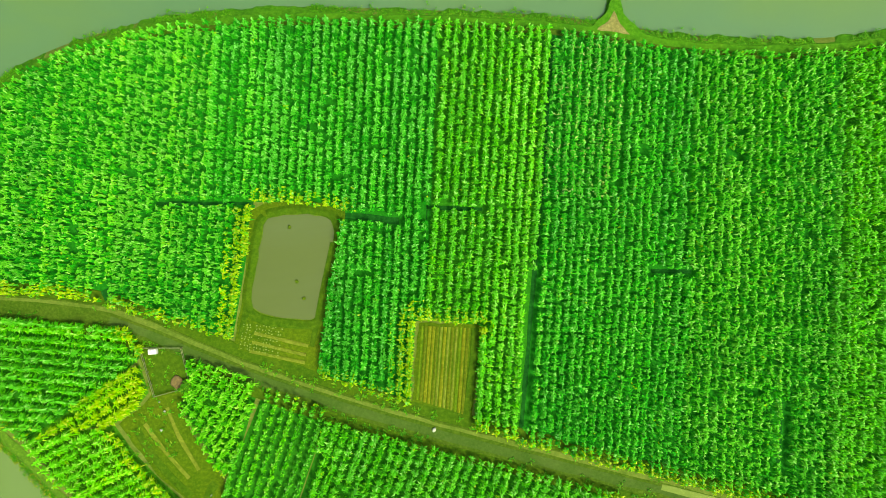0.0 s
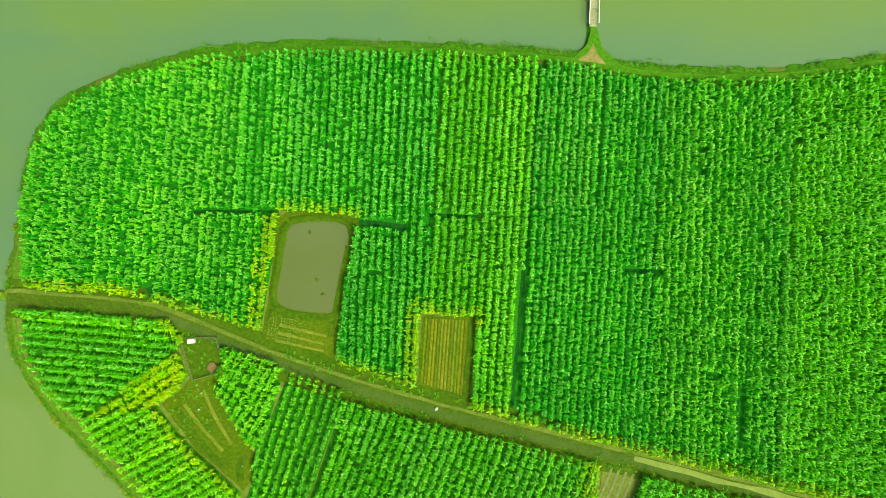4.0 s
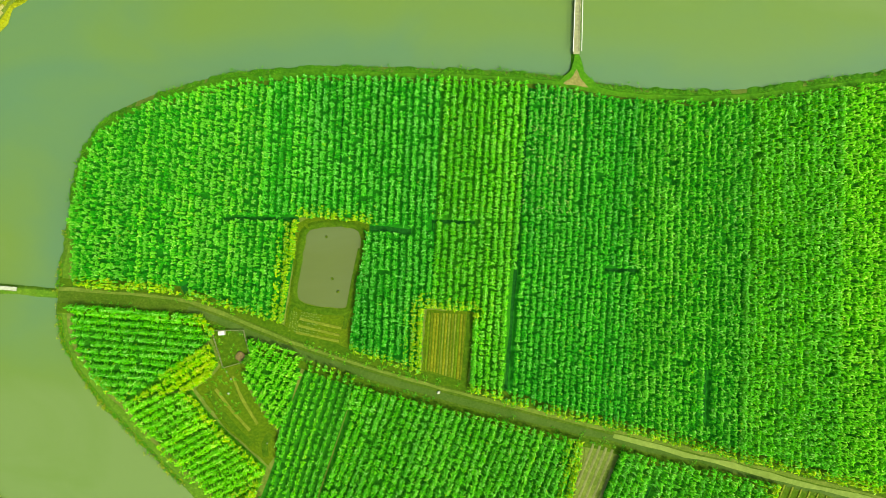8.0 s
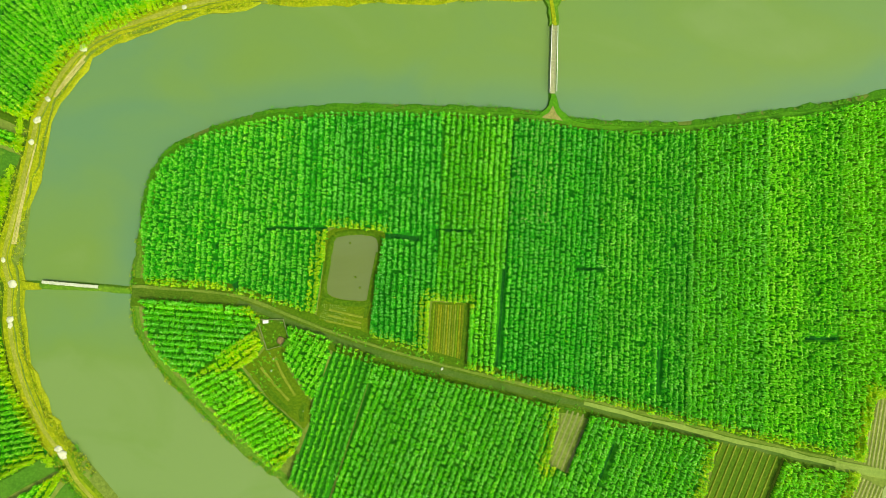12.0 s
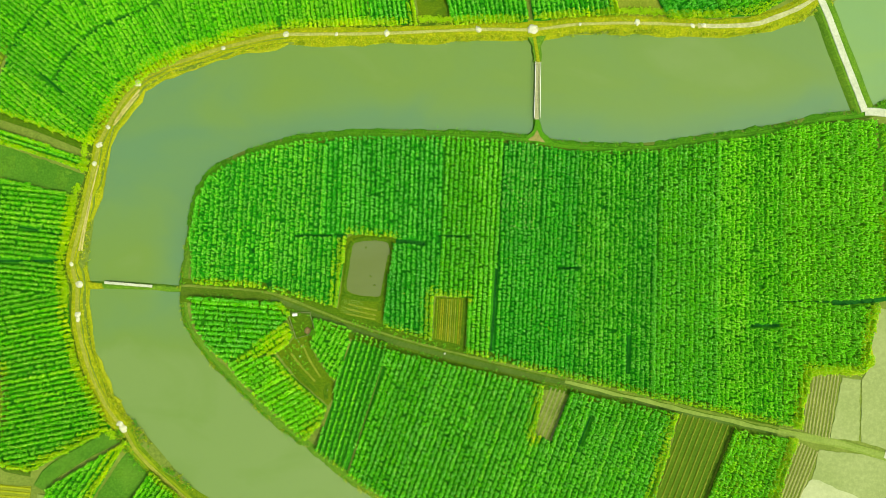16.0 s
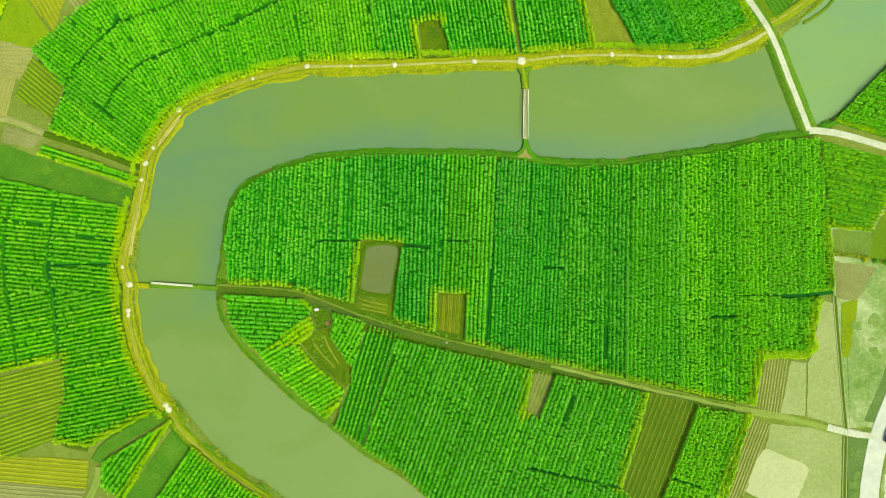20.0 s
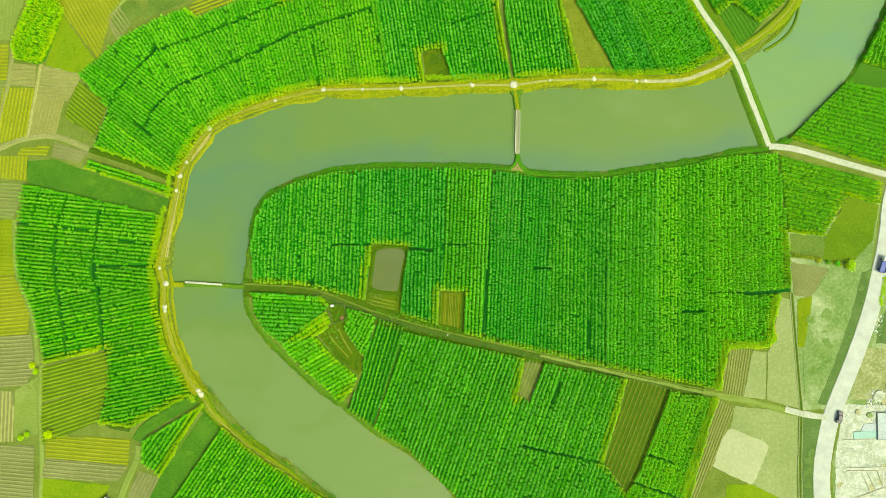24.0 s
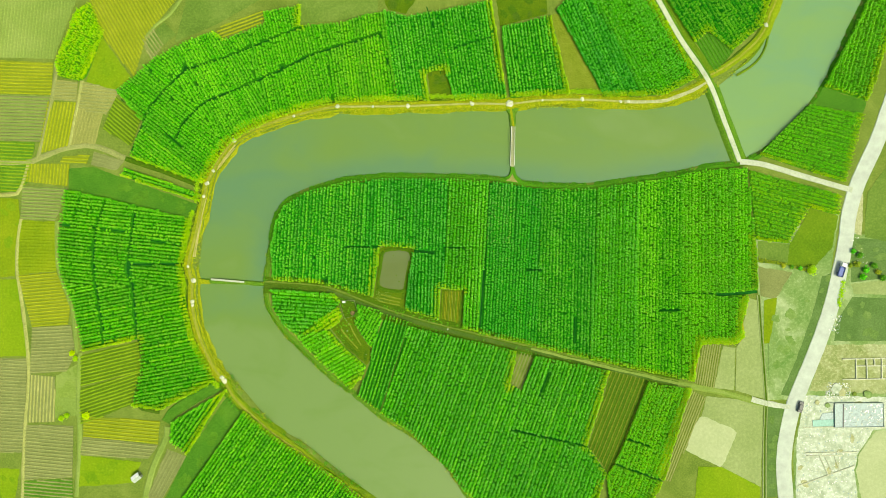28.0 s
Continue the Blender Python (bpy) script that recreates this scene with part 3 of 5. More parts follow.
cane_field([(-69.9, -5.9), (-71.1, 6.4), (-69.4, 16.5), (-65.7, 23.7), (-57.5, 28.6), (-43.0, 32.5), (-34.2, 33.4), (-35.2, 7.2), (-28.4, 7.0), (-31.2, -12.2), (-44.2, -8.7), (-52.9, -6.8)], 87, "tall light green sugar cane in rows by the lake", (LEAF, LEAF_DRY, LEAF_TOP_MID), 1.3, holes=CROSS)
cane_field([(-34.2, 33.4), (-22.3, 34.0), (-2.2, 33.7), (-3.5, -9.1), (-5.0, -9.4), (-5.7, -21.1), (-18.8, -17.0), (-16.2, 2.2), (-15.9, 6.6), (-27.6, 7.5), (-35.2, 7.2)], 88, "tall green sugar cane in rows round a pond", (LEAF, LEAF_DRY), 1.3, holes=CROSS)
cane_field([(-2.2, 33.7), (14.1, 32.8), (12.8, 8.5), (11.5, -8.0), (10.2, -26.0), (3.7, -24.3), (4.4, -9.8), (-3.5, -9.1)], 87, "light green sugar cane in rows with yellowish tips", (LEAF_LIGHT, LEAF_DRY, LEAF_TOP_MID), 1.3, holes=CROSS)
cane_field([(14.2, 32.8), (22.5, 31.7), (24.7, 31.0), (23.3, 8.5), (12.9, 8.5)], 86.7, "dark green sugar cane with straw-coloured stalks", (LEAF_DARK, LEAF_STRAW), 1.18, reach=0.52, holes=CROSS, dry=0.12)
cane_field([(24.7, 31.0), (31.5, 29.9), (34.5, 29.7), (32.1, -31.2), (10.3, -26.4), (11.6, -8.0), (12.9, 8.5), (23.3, 8.5)], 86.7, "dark green sugar cane in narrow rows", (LEAF_DARK, LEAF_DRY, LEAF_TOP), 1.18, reach=0.52, holes=CROSS)
cane_field([(34.5, 29.7), (44.5, 29.5), (55.4, 29.9), (52.8, -36.1), (32.1, -31.2)], 88.3, "green sugar cane in rows", (LEAF_MID, LEAF_DRY, LEAF_TOP_MID), 1.25, reach=0.6, holes=CROSS)
cane_field([(55.4, 29.9), (66.5, 31.6), (71.6, 32.3), (70.0, -39.7), (52.8, -36.1)], 88.4, "wide field of bright green sugar cane", (LEAF_LIGHT, LEAF_DRY, LEAF_TOP_MID), 1.25, reach=0.62, holes=CROSS)
cane_field([(71.6, 32.3), (84.1, 34.0), (88.8, 35.1), (87.0, -43.2), (70.0, -39.7)], 88.8, "wide field of bright lime-tipped sugar cane", (LEAF_LIGHT, LEAF_DRY, LEAF_TOP_LIME), 1.25, reach=0.62, holes=CROSS)
cane_field([(88.8, 35.1), (98.6, 37.0), (113.5, 37.6), (116.5, 6.3), (117.0, -10.4), (112.7, -11.4), (109.5, -28.9), (95.1, -28.9), (91.5, -44.2), (87.0, -43.2)], 89.5, "wide field of yellowish green sugar cane", (LEAF_LIME, LEAF_DRY, LEAF_TOP_LIME), 1.27, reach=0.62, holes=CROSS)

# ---- island: cane south of the track ----
cane_field([(-70.9, -9.2), (-46.3, -10.9), (-43.5, -14.2), (-48.7, -19.0), (-60.7, -27.1), (-66.0, -22.7), (-69.8, -17.0)], -4, "green sugar cane in clear rows by the lake", (LEAF_LIGHT, LEAF_DRY, LEAF_TOP_MID), 1.38, reach=0.7)
cane_field([(-60.7, -27.1), (-48.7, -19.0), (-44.6, -16.2), (-43.2, -20.1), (-45.2, -22.8), (-48.0, -24.6)], 32, "wedge of bright yellow sugar cane by a clearing", (LEAF_GOLD, LEAF_DRY, LEAF_DRY), 1.4, reach=0.8)
cane_field([(-60.7, -27.1), (-48.0, -24.9), (-45.0, -28.8), (-40.9, -32.8), (-33.8, -38.9), (-35.3, -43.1), (-39.6, -47.8), (-48.0, -40.3), (-56.7, -32.3)], 28, "bright yellow-green sugar cane by a clearing", (LEAF_LIME, LEAF_DRY, LEAF_TOP_LIME), 1.4, reach=0.76)
cane_field([(-37.4, -15.3), (-35.4, -15.3), (-26.8, -17.8), (-28.3, -22.5), (-30.2, -29.7), (-31.6, -31.7), (-32.8, -30.8), (-35.0, -27.1), (-37.9, -22.7), (-38.4, -21.4), (-36.5, -18.9)], 62, "three-cornered stand of green sugar cane", (LEAF_LIGHT, LEAF_DRY), 1.3, reach=0.68)
cane_field([(-26.2, -18.6), (-17.0, -21.9), (-21.0, -34.2), (-28.4, -56.2), (-37.0, -50.6), (-32.2, -37.5), (-31.4, -31.9), (-28.2, -24.0)], 73, "sugar cane in wide-set thin rows", (LEAF_LIGHT, LEAF_DRY, LEAF_TOP_MID), 1.38, step=0.45, count=18, reach=0.38, high=1.8)
cane_field([(-17.4, -23.5), (24.5, -33.0), (21.9, -46.1), (26.4, -47.6), (31.7, -34.7), (60.1, -40.4), (51.3, -69.0), (58.8, -79.7), (55.5, -88.7), (53.3, -98.9), (21.1, -99.1), (4.3, -86.8), (-0.5, -79.6), (-16.3, -64.2), (-28.0, -56.9), (-21.0, -34.8)], 70, "broad field of green sugar cane down to the water", (LEAF_LIGHT, LEAF_DRY, LEAF_TOP_MID), pitch=1.38, reach=0.64, holes=[([(22.4, -63.1), (32.2, -65.3), (51.7, -69.3)], 0.50), ([(36.8, -41.4), (27.6, -64.0)], 0.37), ([(-17.5, -26.3), (-27.8, -50.3)], 0.31)])
cane_field([(74.9, -44.5), (90.6, -47.4), (80.9, -80.9), (74.8, -92.4), (59.8, -92.5), (58.8, -80.8), (65.1, -69.0)], 68, "narrow stand of sugar cane with yellow edges", (LEAF_GOLD, LEAF_DRY, LEAF_TOP_LIME), 1.3, holes=[([(66.4, -66.4), (75.4, -69.4)], 0.43), ([(60.3, -75.5), (79.6, -82.2)], 0.43)])

# ---- plots of the island ----
tagged(part("track_verge", ribbon(smooth(TRACK[:12], 3), [(-3.3, -0.1), (-3.2, 0.045), (3.2, 0.045), (3.3, -0.1)], 0.2), YARD_GRASS), "dark grassy verge of the farm track", "verge", kind="structure")
tagged(part("farm_track", ribbon(smooth(TRACK[11:], 3), [(-1.2, -0.1), (-1.0, 0.1), (1.0, 0.1), (1.2, -0.1)], 0.2), FALLOW_B), "pale grassy end of the dirt track", "track", kind="structure")
tagged(part("farm_track", ribbon(smooth(TRACK[:12], 3), [(-1.7, -0.1), (-1.5, 0.1), (1.5, 0.1), (1.7, -0.1)], 0.15), DIRT), "narrow grassy dirt track between the cane fields", "track", kind="structure")
tagged(part("worn_strip", ribbon(smooth(TRACK[:12], 3), [(0.6, 0.03), (0.7, 0.115), (1.25, 0.115), (1.4, 0.03)], 0.3), WORN), "pale worn strip of the farm track", "track", kind="structure")
tagged(part("damp_strip", ribbon(smooth(TRACK[2:12], 3), [(-1.2, 0.03), (-1.05, 0.112), (0.2, 0.112), (0.35, 0.03)], 0.45), DAMP), "damp grey-green wheel strip of the farm track", "track", kind="structure")
tagged(part("worn_strip", ribbon(smooth(TRACK[8:], 3), [(-0.6, 0.03), (-0.45, 0.13), (0.45, 0.13), (0.6, 0.03)], 0.9), FALLOW), "pale gravelled strip of the farm track", "track", kind="structure")
pond_plot = plot("pond_plot", [(-29.0, 6.1), (-27.0, 7.3), (-22.5, 7.9), (-18.0, 7.2), (-15.2, 6.3), (-15.8, 1.3), (-17.6, -7.8), (-18.9, -16.9), (-31.0, -13.1), (-29.6, -2.5)], "weedy bank round a small pond", OLIVE)
POND = smooth([(-26.4, 5.0), (-21.6, 5.7), (-17.5, 4.9), (-17.1, 1.2), (-18.1, -5.1), (-19.3, -9.0), (-23.2, -9.2), (-27.4, -8.4), (-28.5, -6.5), (-27.8, -1.1), (-27.2, 2.9)], 0.8, True)
pond = plot("fish_pond", POND, "small murky pond in the cane", POND_WATER, "pond", 0.06)
part("bund", ribbon(POND + POND[:1], [(0.1, 0.03), (0.3, 0.12), (0.9, 0.2), (1.5, 0.02)], 0.35), YARD_GRASS, pond, "low grassy bank")
row_plot = plot("ridged_plot", [(-4.4, -9.6), (4.4, -9.8), (4.1, -15.1), (3.3, -23.3), (-5.3, -20.8), (-4.7, -13.0)], "narrow plot of young crop in uneven brown and straw rows", OLIVE)
for k, (a, b) in enumerate(scan([(-4.3, -10.0), (2.9, -10.2), (1.9, -22.4), (-5.1, -20.4)], 86.5, 0.55)):
    a, b = Vector(a), Vector(b)
    line = [tuple(a.lerp(b, i / 8)) for i in range(9)]
    half = random.uniform(0.17, 0.27)
    part("crop_ridge", ribbon(line, [(-half, 0.0), (-half * 0.5, 0.13), (half * 0.5, 0.13), (half, 0.0)], 0.4), (ROW_GREEN, ROW_BROWN, GOLD_ROW, GOLD_ROW, ROW_BROWN, RIDGE_OLD, GOLD_ROW, RIDGE_OLD, ROW_BROWN, RIDGE_OLD, ROW_GREEN, GOLD_ROW, ROW_BROWN)[(12 - k) % 13], row_plot)
part("grass_strip", ribbon([(3.7, -10.2), (3.4, -15.0), (2.5, -22.8)], [(-0.7, 0.0), (-0.5, 0.12), (0.5, 0.12), (0.7, 0.0)], 0.4), YARD_GRASS, row_plot, "strip of darker grass")
ridged_plot([(25.4, -33.4), (31.0, -35.0), (26.6, -48.0), (22.2, -46.4)], 68, "grey-green strip of soil with worn ridges", FIELD_EDGE, TILLED, 1.2, 0.3, 0.1)
clearing = plot("clearing", [(-45.1, -13.7), (-37.9, -13.4), (-36.9, -17.0), (-36.7, -18.8), (-38.6, -21.5), (-38.2, -23.1), (-35.4, -27.9), (-32.8, -31.5), (-31.9, -32.6), (-32.2, -37.0), (-33.5, -38.6), (-35.9, -36.4), (-40.9, -32.3), (-44.6, -28.2), (-47.3, -24.7), (-44.7, -22.7), (-42.6, -20.3)], "overgrown clearing among the cane", OLIVE)
ridged_plot([(61.0, -40.5), (75.2, -44.1), (65.5, -69.4), (59.8, -80.2), (52.1, -69.7)], 68, "plot of young cane in wide rows", GAP_DARK, RIDGE_OLD, 1.55, 0.26)

# ---- east end ----
ridged_plot([(91.8, -48.0), (97.2, -50.8), (83.5, -82.9), (78.8, -81.8)], 68, "strip of dry ridged soil", FURROW, RIDGE_TILLED, 0.9, 0.3, 0.14)
ridged_plot([(95.7, -29.6), (103.2, -30.6), (100.0, -47.3), (92.7, -45.2)], 80, "strip of dry ridged soil", FURROW, RIDGE_TILLED, 0.9, 0.3, 0.14)
plot("bare_plot", [(97.4, -50.3), (118.7, -52.4), (117.6, -84.6), (102.5, -77.0), (108.2, -63.6), (95.4, -57.9)], "bare grey-green harvested field", BARE)
plot("bare_plot", smooth([(94.5, -58.5), (101.4, -60.2), (107.8, -63.2), (107.8, -66.0), (103.2, -76.3), (100.4, -76.3), (90.5, -71.5), (89.7, -69.3)], 1.0, True), "pale dry patch of bare soil", PALE)
plot("bare_plot", [(103.7, -31.1), (108.6, -31.7), (107.8, -47.9), (100.3, -47.1)], "pale grey plot of bare soil", BARE)
plot("bare_plot", [(110.4, -29.1), (113.6, -12.6), (117.1, -13.5), (119.4, -51.1), (108.4, -48.1), (108.8, -31.7)], "bare grey-green strip field", BARE)
plot("meadow", [(102.5, -77.0), (117.2, -84.6), (117.1, -92.7), (92.0, -92.9), (93.9, -77.0)], "patch of bright green grass", MEADOW)

# ---- roads and dams ----
MAIN_ROAD = [(179.3, 94.2), (172.4, 72.2), (164.7, 50.2), (156.6, 32.7), (152.7, 20.3), (150.6, 6.3), (145.3, -15.6), (138.3, -34.7), (131.0, -51.9), (127.8, -63.6), (126.3, -75.1), (127.0, -88.8), (128.7, -105.5)]
tagged(part("road", ribbon(smooth(MAIN_ROAD, 4), [(-3.1, -0.2), (-2.85, 0.16), (2.85, 0.16), (3.1, -0.2)], 0.06), ROAD), "pale concrete road along the fields", "road", kind="structure")
DAM = [(70.5, 121.8), (80.2, 103.8), (88.8, 88.1), (99.2, 71.9), (105.3, 55.9), (111.0, 40.1)]
tagged(part("dam", ribbon(smooth(DAM, 3), [(-4.6, -2.2), (-2.3, -0.3), (-1.6, 0.12), (1.6, 0.12), (2.6, -0.3), (5, -2.2)], 0.1), DAM_GRASS), "grassy earth dam across the lake", "dam", kind="structure")
tagged(part("dam_road", ribbon(smooth(DAM, 3), [(-1.0, 0.0), (-0.9, 0.26), (0.9, 0.26), (1.0, 0.0)], 0.12), LANE), "pale concrete lane on the dam", "road", kind="structure")
tagged(part("dam_road", ribbon(smooth([(111.0, 40.1), (118.8, 39.4), (135.9, 34.3), (154.0, 29.0)], 3), [(-1.1, 0.0), (-0.95, 0.235), (0.95, 0.235), (1.1, 0.0)], 0.12), LANE), "pale concrete lane to the main road", "road", kind="structure")
DIKE = [(99.2, 71.4), (93.0, 67.9), (83.1, 64.4), (74.4, 63.6), (65.6, 63.8), (50.3, 64.6), (34.9, 64.4), (22.1, 63.1), (7.3, 63.2), (-4.8, 62.8), (-17.7, 62.4), (-31.4, 62.2), (-45.2, 62.3), (-53.6, 60.8), (-62.5, 58.8), (-71.4, 55.9), (-80.3, 52.8), (-85.9, 49.1), (-90.3, 43.9), (-94.0, 37.7), (-96.4, 32.8), (-97.5, 27.7), (-100.1, 15.5), (-102.2, 6.7), (-103.7, 0.0), (-102.1, -6.2), (-102.0, -14.3), (-100.6, -22.0), (-97.8, -30.8), (-93.3, -39.6), (-89.0, -44.8), (-85.7, -50.5), (-79.4, -57.0), (-70.6, -64.6), (-59.5, -72.2), (-48.5, -80.3), (-35.4, -89.4), (-13.5, -106.4)]
DIKE_SHAPE = [(-3.2, -0.3), (-1.6, 0.2), (1.5, 0.2), (2.8, -0.7), (4.2, -1.5)]
tagged(part("dike", ribbon(smooth(DIKE[:31], 3), DIKE_SHAPE, 0.5), BANK), "yellow-green grassy dike round the lake", "dike", kind="structure")
tagged(part("dike", ribbon(smooth(DIKE[30:], 3), DIKE_SHAPE, 0.5), BANK_DIM), "dull green grassy dike below the field hut", "dike", kind="structure")
for offset in (-0.95, 0.95):
    tagged(part("dike_line", ribbon(smooth(DIKE[30:], 3), [(offset - 0.4, 0.1), (offset - 0.25, 0.23), (offset + 0.25, 0.23), (offset + 0.4, 0.1)], 0.7), LIME_GRASS), "lime grass line beside the dike track", "track", kind="structure")
tagged(part("dike_track", ribbon(smooth(DIKE, 3), [(-0.55, 0.15), (-0.42, 0.24), (0.42, 0.24), (0.55, 0.15)], 0.4), SAND), "worn dirt track on the dike", "track", kind="structure")

tagged(part("dike_shade_line", ribbon(smooth(DIKE[8:29], 3), [(-2.35, -0.1), (-2.3, 0.11), (-1.75, 0.245), (-1.7, 0.1)], 0.4), DIRT), "dark painted shade line between dike and cane", "ditch", kind="structure")

for offset, half, lift, mat, label in ((0.95, 0.16, 0.23, WORN, "dark rut beside the dike track"), (1.95, 0.2, -0.03, WORN, "dark trodden line on the dike slope"), (2.7, 0.3, -0.52, RIDGE, "bright yellow grass line at the water")):
    for part_line in (DIKE[12:22], DIKE[21:30]):
        tagged(part("dike_line", ribbon(smooth(part_line, 3), [(offset - half, lift - 0.12), (offset - half * 0.6, lift + 0.06), (offset + half * 0.6, lift + 0.03), (offset + half, lift - 0.2)], 0.7), mat), label, "track", kind="structure")

# ---- fields beyond the lake ----
ALLEYS = [([(-126.8, 44.5), (-119.4, 61.9), (-112.7, 69.5), (-105.2, 76.9), (-88.6, 82.2), (-73.7, 88.2), (-60.1, 93.5)], 0.48), ([(-108.7, 49.1), (-106.5, 55.2), (-97.4, 64.1), (-82.5, 70.1), (-67.6, 76.7), (-55.5, 82.7), (-40.4, 87.3), (-28.6, 90.8)], 0.54), ([(-121.6, 59.7), (-108.9, 48.5), (-97.6, 38.6)], 0.31), ([(-105.2, 78.5), (-106.1, 76.2)], 1.09), ([(-28.6, 90.8), (-23.2, 70.5)], 0.17), ([(-67.1, 78.3), (-68.0, 76.0)], 0.82), ([(-101.3, 72.8), (-99.7, 67.6)], 0.27), ([(-121.6, 79.6), (-117.0, 74.4)], 0.27), ([(-131.0, 65.5), (-122.0, 57.7)], 0.27), ([(-112.0, 67.7), (-109.5, 64.3)], 0.34)]
NORTH = [([(-0.4, 85.0), (15.0, 89.3)], 0.28), ([(-4.8, 75.0), (-7.0, 90.6), (-10.4, 101.7)], 0.21)]
for pts, angle in (([(-44.8, 95.0), (-26.9, 100.0), (-23.1, 70.4), (-21.7, 64.4), (-46.7, 63.4), (-49.0, 79.4)], 98),
                   ([(-60.3, 94.2), (-44.8, 95.0), (-49.0, 79.4), (-46.7, 63.4), (-57.7, 61.3), (-71.0, 56.7), (-78.9, 77.4), (-80.1, 92.6), (-73.9, 95.2), (-74.6, 99.7), (-59.7, 102.5)], 104),
                   ([(-107.7, 87.1), (-94.2, 92.2), (-90.1, 89.0), (-80.1, 92.6), (-78.9, 77.4), (-71.0, 56.7), (-82.0, 51.2), (-88.6, 46.3), (-102.1, 64.1), (-113.4, 77.6)], 120),
                   ([(-126.6, 42.4), (-122.1, 56.4), (-132.3, 68.7), (-118.1, 81.2), (-107.7, 87.1), (-113.4, 77.6), (-102.1, 64.1), (-88.6, 46.3), (-93.0, 40.1), (-98.0, 32.0)], 142)):
    cane_field(pts, angle, "curved field of green sugar cane above the dike", (LEAF_LIGHT, LEAF_DRY, LEAF_TOP_SOFT), pitch=1.22, step=0.52, count=20, reach=0.62, holes=ALLEYS)
cane_field([(-26.9, 100.0), (-18.1, 97.5), (15.0, 103.6), (17.2, 90.2), (20.9, 64.9), (0.9, 64.1), (-3.3, 76.5), (-10.7, 74.8), (-9.2, 64.2), (-21.7, 64.2)], 99, "green sugar cane above the dike", (LEAF_MID, LEAF_DRY, LEAF_TOP_MID), 1.25, holes=NORTH, step=0.52, count=20, reach=0.62)
cane_field([(19.0, 93.1), (38.1, 97.4), (45.6, 66.6), (22.2, 65.4)], 98, "green sugar cane above the dike", mats=(LEAF_MID, LEAF_DRY, LEAF_TOP_MID), pitch=1.3, step=0.52, count=20, reach=0.62)
cane_field([(40.3, 100.0), (43.6, 103.4), (45.8, 112.2), (50.0, 112.1), (53.6, 103.5), (62.3, 90.1), (72.9, 66.0), (59.1, 65.2)], 113, "bright green sugar cane in slanting rows", (LEAF_MID, LEAF_DRY), 1.25, step=0.52, count=20, reach=0.62)
cane_field([(50.0, 112.1), (71.0, 112.1), (78.6, 102.0), (95.3, 73.2), (82.6, 66.4), (72.9, 66.0), (62.3, 90.1), (53.6, 103.5)], 116, "green sugar cane in narrow rows beside the dam road", (LEAF_LIGHT, LEAF_DRY, LEAF_TOP_MID), 1.2, step=0.52, count=20, reach=0.62)
cane_field([(83.4, 103.1), (78.7, 112.0), (124.4, 111.7), (123.2, 102.8), (119.4, 92.9), (108.6, 83.5), (99.2, 91.0), (94.1, 86.6)], 120, "green sugar cane by the lake", (LEAF_MID, LEAF_DRY, LEAF_TOP_SOFT), step=0.52, count=20, reach=0.62)
cane_field([(157.7, 96.6), (162.2, 107.0), (174.1, 106.9), (171.8, 97.2), (160.0, 63.5), (143.5, 69.2)], 75, "green sugar cane beside the road", (LEAF_LIME, LEAF_DRY, LEAF_TOP_SOFT), step=0.52, count=20, reach=0.62)
cane_field([(137.6, 62.0), (158.4, 58.2), (150.9, 32.1), (118.3, 42.8)], -15, "yellowish green sugar cane beside the road", (LEAF_LIME, LEAF_DRY, LEAF_TOP_SOFT), step=0.52, count=20, reach=0.62)
cane_field([(114.3, 36.7), (149.3, 27.1), (147.7, 19.5), (137.0, 22.3), (128.8, 8.5), (116.8, 10.0)], -15, "olive green sugar cane by the lane", (LEAF_OLIVE, LEAF_DRY, LEAF_TOP_SOFT), step=0.52, count=20, reach=0.62)
cane_field([(-128.5, 38.2), (-98.2, 27.8), (-99.1, 24.7), (-130.7, 35.3)], -17, "narrow strip of sugar cane by a ditch", (LEAF_LIGHT, LEAF_DRY), step=0.52, count=20, reach=0.62)
WEST = [([(-136.1, 25.1), (-139.8, 14.7), (-140.8, 6.4), (-140.5, -2.4), (-137.5, -20.3), (-135.8, -30.7)], 0.56), ([(-124.9, 20.6), (-126.3, 6.4), (-127.5, -1.8), (-125.2, -8.4), (-123.7, -23.4), (-122.0, -33.7)], 0.63), ([(-126.9, 0.5), (-105.9, 0.5)], 0.46), ([(-126.9, 0.0), (-126.6, -2.6)], 1.19), ([(-154.8, 16.0), (-147.0, 15.6)], 0.26), ([(-146.4, 27.7), (-147.8, 21.7), (-148.9, 15.9)], 0.26), ([(-141.9, 15.0), (-129.6, 13.3), (-125.6, 12.4)], 0.23), ([(-125.2, 11.0), (-110.7, 8.4), (-106.2, 7.1)], 0.23), ([(-154.8, 8.4), (-144.0, 7.5)], 0.20)]
cane_field([(-152.3, 29.8), (-135.0, 26.1), (-102.1, 18.1), (-103.5, 8.8), (-105.0, 0.0), (-104.5, -7.7), (-124.4, -8.3), (-151.9, -7.7), (-153.8, -2.4), (-154.8, 6.4), (-153.8, 15.5)], -6, "green sugar cane with dark alleys", (LEAF_LIGHT, LEAF_DRY, LEAF_TOP_SOFT), 1.33, step=0.52, count=20, reach=0.62, holes=WEST)
